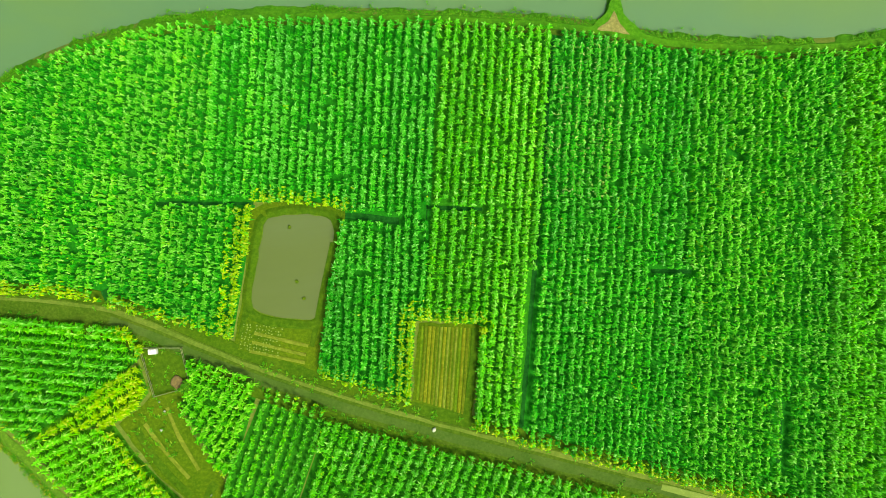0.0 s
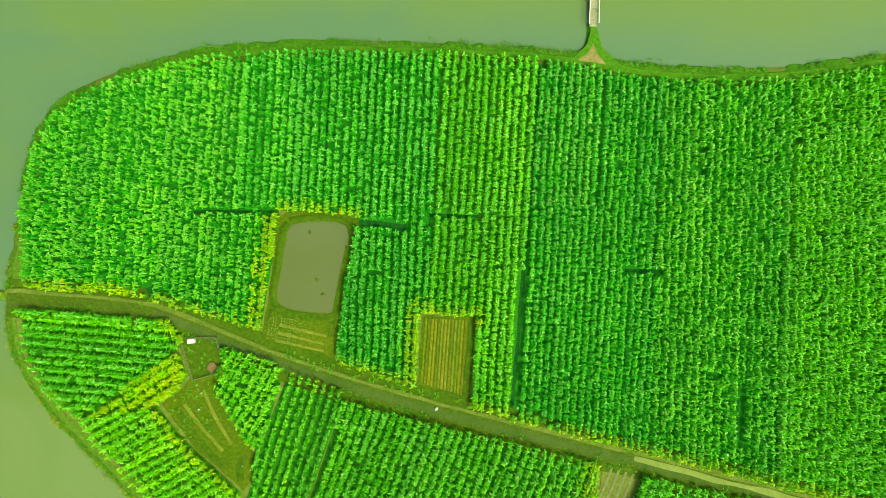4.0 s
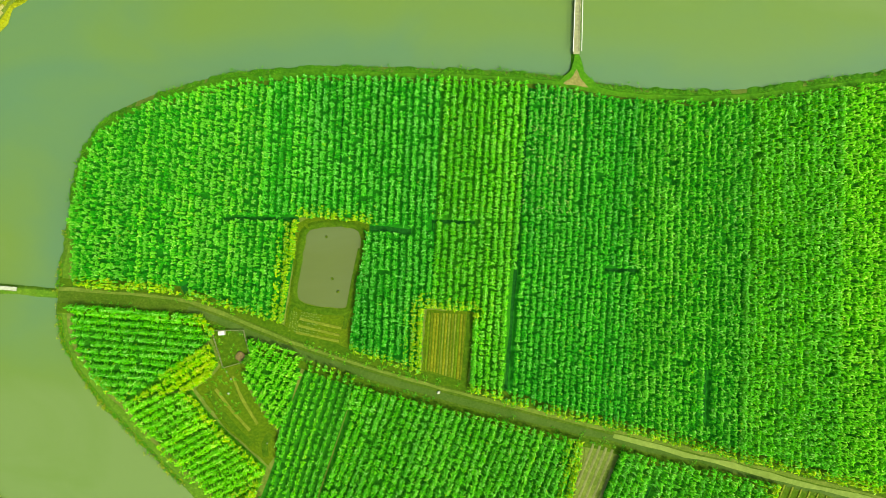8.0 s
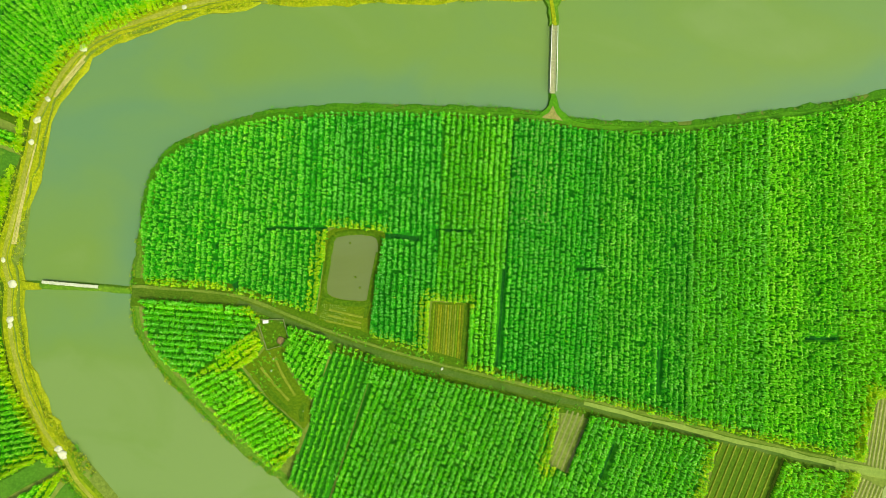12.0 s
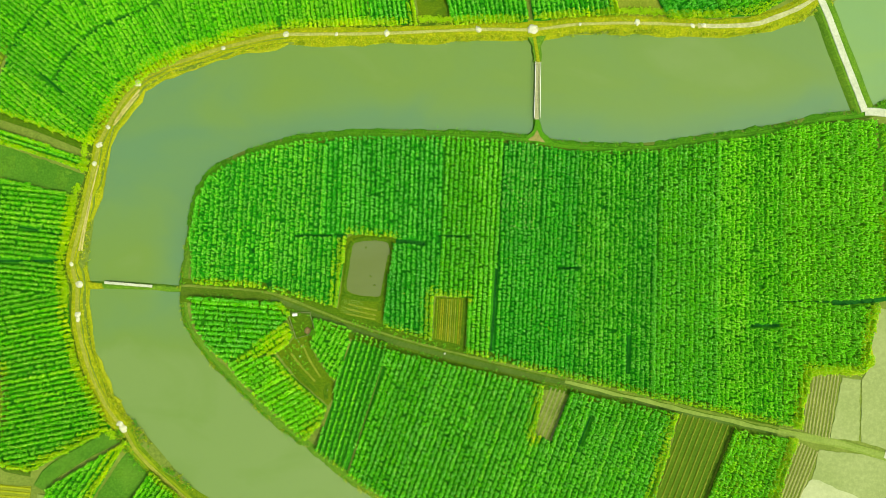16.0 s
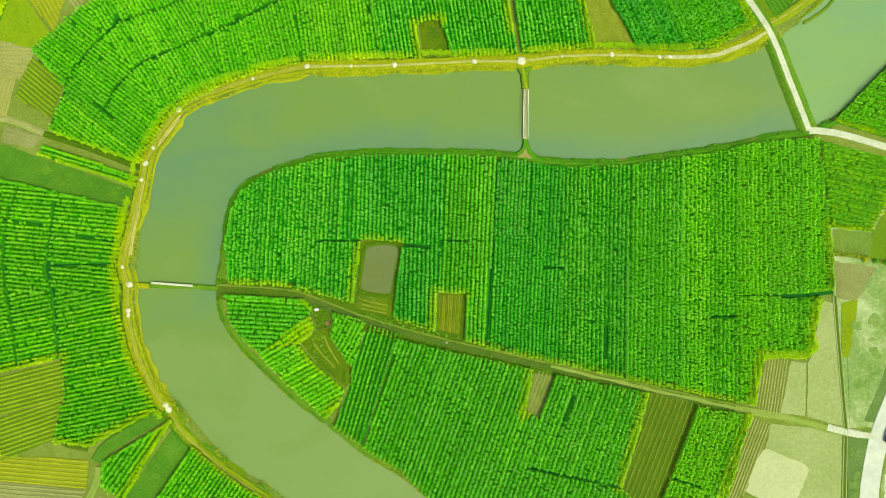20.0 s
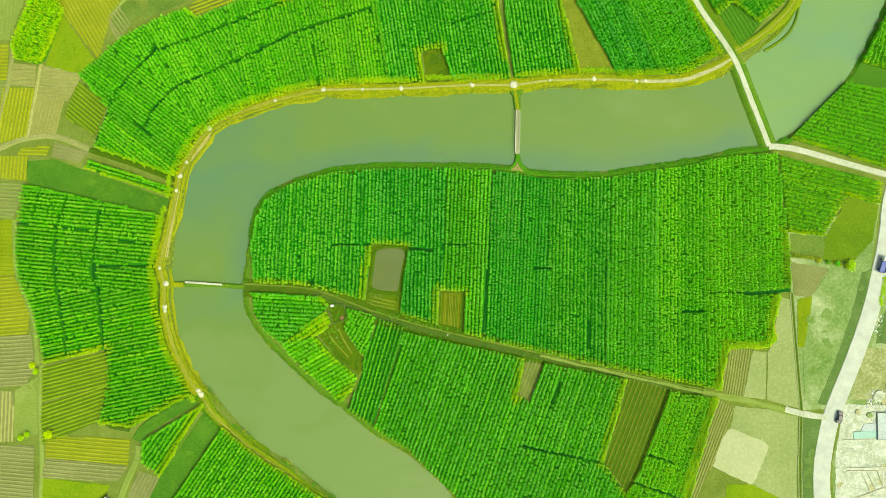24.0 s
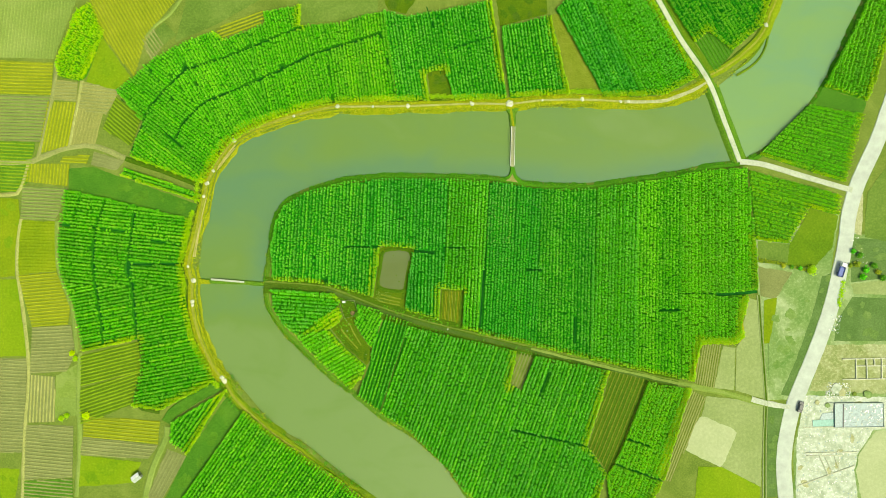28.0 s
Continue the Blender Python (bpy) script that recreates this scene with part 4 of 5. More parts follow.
cane_field([(-151.9, -7.7), (-124.4, -8.3), (-104.5, -7.7), (-103.9, -15.3), (-100.5, -28.4), (-93.8, -40.4), (-92.4, -45.0), (-113.4, -56.1), (-124.7, -54.6), (-121.1, -39.4), (-121.9, -28.5), (-144.2, -33.6), (-148.2, -15.8)], 11, "green sugar cane with dark alleys", (LEAF_LIGHT, LEAF_DRY, LEAF_TOP_SOFT), 1.33, step=0.52, count=20, reach=0.62, holes=WEST)
cane_field([(-87.8, -48.0), (-102.9, -73.2), (-109.5, -68.5), (-109.2, -60.7)], 55, "small stand of green sugar cane", (LEAF_LIGHT, LEAF_DRY), step=0.52, count=20, reach=0.62)
cane_field([(-80.9, -56.2), (-69.0, -65.7), (-42.5, -83.0), (-33.8, -89.6), (-35.1, -99.5), (-111.4, -100.0), (-104.3, -89.6)], 55, "green sugar cane below the dike", (LEAF_LIGHT, LEAF_DRY), 1.28, step=0.52, count=20, reach=0.62)
cane_field([(-148.8, 100.9), (-143.2, 103.8), (-137.6, 91.8), (-145.0, 74.5), (-147.3, 72.8), (-155.4, 74.6), (-157.0, 79.8), (-152.5, 91.0)], 63, "small stand of lime green sugar cane with a gold edge", (LEAF_GOLD, LEAF_DRY, LEAF_DRY), 1.4, step=0.52, count=20, reach=0.5)
def west_plots(specs):
    for pts, label, mat in specs:
        patches(plot("plot", pts, label, mat), pts, 9, {GRASS: (GRASS_B,), FALLOW: (FALLOW_B,), MEADOW: (MEADOW_B,), OLIVE: (YARD_GRASS, DIRT), RIDGE_OLD: (RIDGE_OLD,), WEEDY: (WEEDY,), LIME_GRASS: (MEADOW_B,)}[mat], 2.2)


west_plots((
    ([(-151.6, 38.1), (-141.7, 38.7), (-100.1, 23.9), (-102.5, 18.4), (-151.2, 30.0)], "dark grassy strip beside the cane", GRASS),
    ([(-87.4, -50.1), (-81.4, -55.9), (-104.9, -90.2), (-113.7, -94.1), (-103.6, -74.1)], "dark grassy strip beside the cane", GRASS),
    ([(-121.5, 88.9), (-114.4, 96.1), (-109.4, 91.1), (-118.7, 83.7)], "grey bare plot beside a path", WEEDY),
    ([(-139.1, 90.6), (-127.1, 74.3), (-133.2, 69.2), (-144.9, 72.6)], "patch of bright green grass", MEADOW),
    ([(-146.1, -73.7), (-121.2, -76.4), (-124.2, -84.4), (-146.6, -86.1)], "patch of bright green grass", MEADOW),
    ([(-191.5, -5.5), (-171.3, -5.5), (-166.8, -35.4), (-190.9, -35.9)], "patch of bright green grass", MEADOW)))
west_plots((
    ([(-178.4, 26.7), (-171.2, 26.2), (-170.4, 15.6), (-172.2, -4.4), (-190.5, -4.9), (-190.5, 26.9)], "olive green meadow among the fields", LIME_GRASS),
    ([(-60.4, 94.9), (-61.6, 108.0), (-29.3, 108.0), (-29.7, 99.6), (-40.4, 97.0)], "grey-green fallow ground behind the cane", WEEDY),
    ([(-28.6, 108.0), (-25.6, 100.6), (-18.6, 98.9), (-12.0, 108.0)], "dark weedy plot behind the cane", OLIVE)))
west_plots((
    ([(-190.1, -78.5), (-168.9, -79.2), (-170.9, -94.5), (-189.8, -94.6)], "patch of bright green grass", MEADOW),
    ([(-105.5, 105.1), (-76.3, 104.9), (-94.1, 94.8), (-109.8, 88.2)], "dark grey-green fallow field of weeds", WEEDY),
    ([(-9.9, 75.7), (-3.3, 77.1), (0.7, 64.6), (-8.8, 64.1)], "small weedy plot above the dike", OLIVE),
    ([(16.2, 108.7), (36.4, 108.6), (37.0, 98.7), (18.4, 93.7)], "dark weedy plot beside the cane", OLIVE),
    ([(38.5, 98.0), (43.0, 98.7), (58.4, 65.6), (45.9, 66.6)], "brown bare strip between cane fields", RIDGE_OLD),
    ([(-155.0, -43.0), (-145.1, -37.5), (-145.9, -58.4), (-155.4, -59.5)], "grey bare plot among the fields", FALLOW)))
def ridged_fields(specs):
    for pts, angle, soil, ridge in specs:
        ridged_plot(pts, angle, "field of low crop in ridged rows" if soil != ridge else "fallow field with faint old ridges", soil, ridge, high=0.24 if soil != ridge else 0.14)


ridged_fields((
    ([(-193.3, 82.1), (-158.4, 80.3), (-158.8, 67.5), (-193.0, 68.3)], -2, FURROW_GOLD, RIDGE),
    ([(-192.6, 49.4), (-165.1, 48.6), (-167.5, 32.8), (-172.6, 29.0), (-192.2, 28.6)], -3, DAM_GRASS, RIDGE_GREEN),
    ([(-160.1, 64.8), (-148.8, 64.3), (-151.7, 47.0), (-163.8, 44.2)], 80, FURROW_GOLD, RIDGE),
    ([(-158.0, 73.5), (-148.3, 72.6), (-148.9, 64.7), (-159.5, 65.7)], -2, TAN, RIDGE_TILLED),
    ([(-146.7, 72.6), (-131.4, 69.2), (-136.8, 59.5), (-148.1, 61.4)], -5, TAN, RIDGE_TILLED),
    ([(-146.1, 109.9), (-105.5, 109.6), (-120.6, 92.1), (-126.0, 74.3), (-139.1, 91.3)], -60, FURROW_GOLD, RIDGE),
    ([(-94.1, 93.2), (-75.1, 100.8), (-74.4, 96.3), (-90.7, 89.6)], 20, FURROW, RIDGE)))
ridged_fields((
    ([(-133.1, 66.5), (-138.1, 53.7), (-126.8, 47.0), (-122.2, 59.7)], -40, GAP_GREEN, RIDGE_GREEN),
    ([(-167.2, 40.1), (-151.0, 40.1), (-151.7, 31.2), (-168.6, 33.0)], 85, FURROW_GOLD, RIDGE),
    ([(-170.9, -4.0), (-155.7, -2.6), (-149.9, -16.6), (-150.9, -23.2), (-164.9, -24.3)], 5, FURROW_GOLD, RIDGE),
    ([(-164.9, -24.3), (-149.7, -23.6), (-147.4, -34.2), (-151.0, -41.3), (-165.5, -42.4)], 3, TILLED, RIDGE_TILLED),
    ([(-166.2, -42.6), (-155.7, -43.5), (-155.4, -61.0), (-166.5, -61.3)], 88, TILLED, RIDGE_PALE),
    ([(-167.0, -62.2), (-148.0, -62.5), (-148.2, -82.4), (-167.7, -83.6)], -5, TILLED, RIDGE_TILLED),
    ([(-144.1, -59.0), (-114.1, -60.4), (-114.7, -69.6), (-144.0, -66.4)], -5, FURROW_GOLD, RIDGE)))
ridged_fields((
    ([(-144.0, -66.7), (-114.7, -69.8), (-118.6, -75.1), (-145.6, -73.7)], -5, TILLED, RIDGE_TILLED),
    ([(-190.9, -36.3), (-166.7, -36.5), (-167.2, -72.7), (-190.2, -73.9)], -3, TILLED, RIDGE_TILLED),
    ([(-167.7, -84.0), (-148.2, -83.0), (-147.5, -94.4), (-167.5, -94.5)], -5, GRASS_B, RIDGE_TILLED),
    ([(-146.0, -35.3), (-122.7, -29.5), (-121.9, -41.0), (-145.4, -47.4)], 14, GAP_GREEN, RIDGE_GREEN),
    ([(-145.4, -47.8), (-121.9, -41.4), (-125.5, -54.3), (-146.3, -62.5)], 18, GAP_GREEN, RIDGE_GREEN),
    ([(-193.7, 105.7), (-149.5, 105.4), (-158.1, 81.7), (-193.3, 83.0)], 85, FALLOW, FALLOW),
    ([(-193.0, 68.3), (-158.8, 67.0), (-162.1, 49.1), (-192.6, 49.6)], -2, FALLOW, TILLED)))
ridged_fields((
    ([(-169.7, 31.2), (-151.7, 30.5), (-156.4, 17.6), (-170.2, 18.3)], -3, TILLED, FALLOW),
    ([(-170.2, 17.8), (-156.4, 17.3), (-155.7, -2.2), (-171.3, -3.8)], -2, LIME_GRASS, LIME_GRASS),
    ([(-148.8, 61.4), (-136.5, 68.1), (-141.2, 47.2), (-150.8, 46.8)], 75, TAN, TAN),
    ([(94.7, 86.8), (99.8, 91.2), (109.3, 83.6), (101.8, 74.5)], -60, GRASS, SHORE),
    ([(-155.0, 40.4), (-153.5, 43.0), (-143.0, 43.6), (-144.5, 40.0)], -3, FURROW_GOLD, RIDGE),
    ([(-141.5, 45.0), (-129.4, 41.0), (-132.4, 37.6), (-142.6, 39.6)], -15, TILLED, TILLED),
    ([(-123.1, 88.8), (-118.7, 94.2), (-113.7, 88.1), (-119.0, 80.7)], -55, TILLED, RIDGE_TILLED),
    ([(-111.1, -71.3), (-103.6, -74.1), (-113.7, -92.0), (-119.7, -92.0)], 62, TILLED, TILLED)))

# ---- footbridges and causeways ----
def box(bm, centre, size, m=None):
    r = bmesh.ops.create_cube(bm, size=1.0, matrix=Matrix.LocRotScale(centre, None, size))
    if m is not None:
        bmesh.ops.transform(bm, matrix=m, verts=r["verts"])
    return r["verts"]


def block(name, size, material, parent, centre=(0, 0, 0), turn=0.0, bevel=0.02, label=""):
    bm = bmesh.new()
    box(bm, (0, 0, 0), size)
    bmesh.ops.bevel(bm, geom=bm.edges[:], offset=min(bevel, 0.3 * min(size)), segments=1, affect="EDGES")
    ob = part(name, bm, material, parent, label)
    ob.matrix_basis = pose(*centre, 0, 0, turn)
    return ob


def heading(a, b):
    return math.degrees(math.atan2(b[1] - a[1], b[0] - a[0]))


def footbridge(a, b, width, z, plank, rail, label, planks):
    a, b = Vector((*a, 0)), Vector((*b, 0))
    length = (b - a).length
    ob = tagged(new("footbridge"), label, "bridge")
    ob.matrix_basis = pose(a.x, a.y, 0, 0, 0, heading(a, b))
    step = length / planks
    for i in range(planks):
        block("plank", (step * 0.975, width * random.uniform(0.84, 0.9), 0.07), plank, ob, (step * (i + 0.5), random.uniform(-0.04, 0.04), z), random.uniform(-1, 1))
    for side in (-1, 1):
        block("beam", (length, 0.14, 0.16), WOOD, ob, (length / 2, side * width * 0.4, z - 0.12))
        if rail:
            block("handrail", (length * random.uniform(0.94, 1.0), 0.13, 0.1), rail, ob, (length / 2, side * width * 0.56, z + 0.95), side * 0.4)
        for i in range(9):
            block("post", (0.12, 0.12, z + 2.6 + (0.9 if rail else -0.1)), WOOD, ob, (length * (i + 0.5) / 9, side * width * 0.56, (z - 2.6 + (0.9 if rail else -0.1)) / 2))
    return ob


tagged(part("causeway", ribbon(smooth([(22.1, 63.1), (22.8, 59.6), (23.4, 54.2)], 2), [(-1.0, -1.0), (-0.4, 0.02), (0.4, 0.02), (1.0, -1.0)], 0.5), BANK), "yellow worn ridge of the causeway", "causeway", kind="structure")
tagged(part("causeway", ribbon(smooth([(22.9, 38.8), (22.9, 37.0), (22.9, 33.5)], 1.5), [(-1.6, -2.0), (-0.6, -0.6), (-0.3, -0.2), (0.3, -0.2), (0.6, -0.6), (1.6, -2.0)], 0.25), SHORE), "narrow grassy causeway into the lake", "causeway", kind="structure")
tagged(part("bank", slab(ragged([(22.9, 38.7), (23.5, 38.7), (24.4, 35.3), (27.7, 32.0), (27.2, 31.2), (18.9, 32.5), (22.0, 35.3)], 0.3, 0.7), -2.0, -0.02, 0.7), SHORE), "grassy foot of the footbridge", "bank", kind="structure")
tagged(part("landing", slab(ragged([(23.1, 35.7), (23.9, 34.0), (25.3, 32.2), (20.7, 32.9), (22.2, 34.2)], 0.25, 0.5), -1.2, 0.05, 0.6), TRODDEN), "trodden sandy landing at the footbridge", "landing", kind="structure")
tagged(part("causeway", slab(ragged([(19.0, 62.0), (21.0, 60.9), (22.1, 58.9), (22.3, 54.5), (24.3, 54.5), (24.1, 58.9), (25.0, 60.7), (26.9, 62.4)], 0.25, 0.7), -2.0, -0.12, 0.9), DAM_GRASS), "grassy causeway running from the dike", "causeway", kind="structure")
tagged(part("causeway", slab(ragged([(-103.0, -3.1), (-100.5, -5.1), (-95.4, -5.7), (-95.4, -6.8), (-100.0, -7.3), (-102.5, -9.3)], 0.25, 0.7), -2.0, -0.2, 0.9), BANK), "grassy foot of the low causeway", "causeway", kind="structure")
footbridge((23.4, 54.2), (23.0, 38.5), 1.3, 0.15, DECK, WHITE, "long plank footbridge with pale handrails", 42)
tagged(part("causeway", ribbon(smooth([(-102.5, -5.9), (-99.8, -5.9), (-94.3, -6.2), (-88.7, -6.4), (-81.6, -6.6), (-77.2, -7.0), (-71.9, -7.3)], 2), [(-1.9, -2.0), (-0.7, -0.5), (-0.35, -0.25), (0.35, -0.25), (0.7, -0.5), (1.9, -2.0)], 0.3), DAM_GRASS), "low grassy causeway across the lake", "causeway", kind="structure")
footbridge((-94.7, -5.4), (-81.5, -6.5), 0.8, 0.1, LANE, None, "pale slab footbridge on the causeway", 24)

# ---- pale heaps along the dike ----
def heap(name, at, size, material, label, category, high=0.45, seed=0):
    bm = bmesh.new()
    bmesh.ops.create_icosphere(bm, subdivisions=3, radius=1.0)
    for v in bm.verts:
        n = 1 + 0.35 * noise.noise(v.co * 1.6 + Vector((seed * 3.1, seed, 0))) + 0.15 * noise.noise(v.co * 4 + Vector((seed, 0, 7)))
        v.co = Vector((v.co.x * size * n, v.co.y * size * n * 0.8, max(-0.1, v.co.z) * high * n))
    for face in bm.faces:
        face.smooth = True
    ob = part(name, bm, material)
    ob.matrix_basis = pose(at[0], at[1], 0.2, 0, 0, seed * 47)
    return tagged(ob, label, category, "pale heaps along the dike")


for i, (at, size) in enumerate(zip([(-45.2, 62.3), (-31.4, 62.2), (-17.7, 62.4), (7.3, 63.2), (22.1, 63.1), (34.9, 64.4), (50.3, 64.8), (65.2, 63.8), (68.3, 63.8), (-62.5, 58.6), (-85.9, 49.1), (-94.0, 37.0), (-96.4, 32.2), (-97.7, 27.0), (-103.7, -0.4), (-101.4, -5.9), (-101.8, -14.1), (-101.7, -15.4), (-89.0, -44.8), (-89.9, -43.5)],
                                   (1.1, 0.7, 1.1, 1.2, 2.0, 0.6, 1.1, 0.9, 0.9, 0.8, 1.3, 0.9, 1.2, 0.9, 0.8, 1.3, 1.1, 0.9, 1.6, 1.2))):
    heap("soil_mound", at, size * 0.8, CHALK, "heap of pale soil on the dike", "soil heap", 0.3, i)
for line in ([(-92.2, 38.5), (-89.9, 41.9), (-87.6, 44.8), (-85.5, 47.4)], [(-92.6, 37.6), (-89.4, 41.6), (-85.7, 46.1)], [(-96.6, 26.6), (-98.5, 18.8), (-100.4, 10.0), (-101.7, 3.3)], [(-98.3, 18.8), (-100.0, 10.0), (-101.0, 3.3)], [(66.7, 63.2), (76.6, 63.8), (85.3, 65.1), (93.0, 67.5)]):
    tagged(part("rut", ribbon(smooth(line, 1.5), [(-0.28, 0.1), (-0.18, 0.29), (0.18, 0.29), (0.28, 0.1)], 0.3), RUT), "pale worn rut along the dike", "track", kind="structure")

# ---- weeds on the banks ----
def weeds(name, line, inner, outer, per_metre, material, label, reach=0.5, high=0.5, lift=-0.4):
    pts = np.array(smooth(line, 1.0))
    d = np.gradient(pts, axis=0)
    d /= np.linalg.norm(d, axis=1)[:, None] + 1e-9
    k = RNG.integers(0, len(pts), int(len(pts) * per_metre))
    off = RNG.uniform(inner, outer, len(k))
    xy = pts[k] + np.column_stack([-d[k, 1], d[k, 0]]) * off[:, None] + RNG.normal(0, 0.3, (len(k), 2))
    patch = np.array([noise.noise((x * 0.12, y * 0.12, 3.0)) for x, y in xy])
    xy, off = xy[patch > -0.15], off[patch > -0.15]
    v, f, rise = blades(np.column_stack([xy, np.full(len(xy), lift)]), 10, reach, high, 0.16)
    return tagged(new(name, fast_mesh(name, v, f, [material])), label, "weeds", kind="stuff")


tagged(part("bank", ribbon(smooth(SOUTH_SHORE[2:14], 0.7), [(-2.2, 0.03), (-1.2, 0.0), (0.0, -0.62), (0.6, -1.1)], 0.3, 0.55), DAM_GRASS), "yellowish grassy bank of the cane island", "bank", kind="structure")
tagged(part("bank", ribbon(smooth(SOUTH_SHORE[13:37], 0.7), [(-2.6, 0.03), (-1.2, 0.0), (-0.1, -0.62), (0.5, -1.1)], 0.3, 0.75), SHORE), "grassy bank of the cane island", "bank", kind="structure")
tagged(part("bank_shade_line", ribbon(smooth(SOUTH_SHORE[16:31], 1.5), [(-3.0, 0.0), (-2.9, 0.07), (-2.35, 0.07), (-2.2, 0.0)], 0.12), DIRT), "dark painted shadow line between bank and cane", "ditch", kind="structure")
weeds("bank_weeds", SOUTH_SHORE[6:31], -1.9, -0.2, 16, WEED, "green weeds on the lake bank", 0.2, 0.15, -0.25)
weeds("dike_weeds", NORTH_SHORE[3:32], -1.7, 0.3, 4.0, WEED_GOLD, "yellow-green weeds along the dike", 0.4, 0.3, -0.4)
weeds("dike_weeds", DIKE[:32], -2.8, -0.9, 3.0, WEED_GOLD, "yellow-green weeds along the dike", 0.35, 0.25, 0.05)
weeds("dike_weeds", DIKE[:32], 0.9, 2.6, 3.0, WEED_GOLD, "yellow-green weeds along the dike", 0.35, 0.25, -0.05)
weeds("cane_fringe", DIKE[3:31], -3.7, -2.6, 16, LEAF_DRY, "lime yellow fringe of cane along the dike", 0.42, 0.8, 0.05)
weeds("dike_weeds", DIKE[30:], -3.0, -0.9, 4.0, WEED, "green weeds along the lower dike", 0.4, 0.35, 0.05)
weeds("dike_weeds", DIKE[30:], 1.2, 3.6, 4.0, WEED, "green weeds along the lower dike", 0.4, 0.35, -0.3)
weeds("clearing_weeds", [(-44.4, -13.6), (-41.8, -19.8), (-43.1, -25.2), (-37.3, -37.2)], -3.0, 3.0, 6.0, WEED, "tufts of weeds in the clearing", 0.22, 0.18, 0.02)
tagged(part("dike_track", ribbon(smooth([(98.5, 71.0), (93.0, 67.9), (83.1, 64.4), (74.4, 63.6), (66.7, 63.8)], 2), [(-0.65, 0.15), (-0.5, 0.3), (0.5, 0.3), (0.65, 0.15)], 0.6), GRAVEL), "pale gravelled stretch of the dike track", "track", kind="structure")
tagged(part("dike_track", ribbon(smooth([(66.7, 63.8), (50.3, 64.6), (34.9, 64.4), (22.1, 63.1), (7.3, 63.2), (-4.8, 62.8), (-17.7, 62.4), (-31.4, 62.2), (-45.2, 62.3)], 2), [(-0.4, 0.15), (-0.3, 0.285), (0.3, 0.285), (0.4, 0.15)], 0.6), RIDGE_PALE), "pale worn line of the dike track", "track", kind="structure")
weeds("bank_weeds", SOUTH_SHORE[3:14], -1.6, 0.1, 8, WEED_GOLD, "yellow-green weeds on the lower bank", 0.3, 0.2, -0.35)
weeds("track_weeds", TRACK[:11], 1.2, 2.2, 1.5, WEED, "weeds along the farm track", 0.35, 0.3, 0.0)
weeds("track_weeds", TRACK[:11], -2.2, -1.2, 1.5, WEED, "weeds along the farm track", 0.35, 0.3, 0.0)

# ---- clearing with a fenced yard ----
YARD = [(-44.4, -13.7), (-38.4, -13.6), (-36.9, -19.1), (-42.1, -20.6)]
plot("yard", YARD, "small fenced grass yard among the cane", YARD_GRASS, "yard", 0.06)
for a, b in zip(YARD, YARD[1:] + YARD[:1]):
    fence = tagged(new("fence"), "low weathered rail fence of the yard", "fence", "fences of the yard")
    length = math.dist(a, b)
    fence.matrix_basis = pose(*a, 0, 0, 0, heading(a, b))
    count = max(3, int(length / 1.5))
    for i in range(count + 1):
        block("post", (0.1, 0.1, 0.9), WOOD, fence, (length * i / count, 0, 0.45))
    for z in (0.4, 0.8):
        block("rail", (length, 0.07, 0.08), WOOD, fence, (length / 2, 0, z))
tank = tagged(new("water_tank"), "white box-shaped water tank in the yard", "tank")
tank.matrix_basis = pose(*(-42.5, -14.2), 0.06, 0, 0, 5)
block("body", (1.2, 0.75, 0.7), WHITE, tank, (0, 0, 0.4), 0, 0.08)
block("lid", (0.4, 0.4, 0.08), WHITE, tank, (-0.2, 0, 0.78), 0, 0.03)
block("pallet", (1.25, 0.8, 0.06), WOOD, tank, (0, 0, 0.03))
for i, at in enumerate([(-41.5, -21.4), (-40.7, -22.7), (-41.1, -25.4), (-33.7, -34.5)]):
    heap("sack", at, 0.12 + 0.04 * (i % 3), LANE, "small pale sack lying in the weeds", "sack", 0.25, i + 40)
heap("sack", (-2.1, -24.7), 0.34, LANE, "white sack beside the farm track", "sack", 0.3, 51)
heap("brush_pile", (-39.0, -18.6), 1.05, BRICK, "flat heap of reddish dry brush in the yard", "brush pile", 0.16, 60)

# seedlings in the plot below the pond
bed = plot("seed_bed", [(-29.7, -9.4), (-23.7, -10.0), (-24.3, -15.3), (-30.3, -13.8)], "bed of pale seedlings by the pond", OLIVE, "seed bed", 0.045)
ring = [(math.cos(k * math.pi / 6) * r, math.sin(k * math.pi / 6) * r, h) for k, r, h in ((k, 0.13 if k % 2 else 0.05, 0.12 if k % 2 else 0.05) for k in range(12))]
tuft = fast_mesh("seedling", np.array([(0, 0, 0.0)] + ring), np.array([(0, 1 + k, 1 + (k + 1) % 12) for k in range(12)]), [SEEDLING])
corner = [Vector(q) for q in [(-29.5, -10.1), (-24.1, -10.7), (-24.6, -14.6), (-30.0, -13.5)]]
for i in range(9):
    for j in range(13):
        if random.random() < 0.85:
            q = corner[0].lerp(corner[1], j / 12).lerp(corner[3].lerp(corner[2], j / 12), i / 8)
            ob = new("seedling", tuft)
            ob.parent = bed
            ob.matrix_basis = pose(q.x + random.uniform(-0.1, 0.1), q.y + random.uniform(-0.1, 0.1), 0.04, 0, 0, random.uniform(0, 360))

# low strips of grass and trodden ground in the clearing and on the pond's banks
def strips(name, parent, lines, half, high, material, label):
    for line in lines:
        part(name, ribbon(smooth(line, 1.0), [(-half, 0.0), (-half * 0.6, high), (half * 0.6, high), (half, 0.0)], 0.4), material, parent, label)


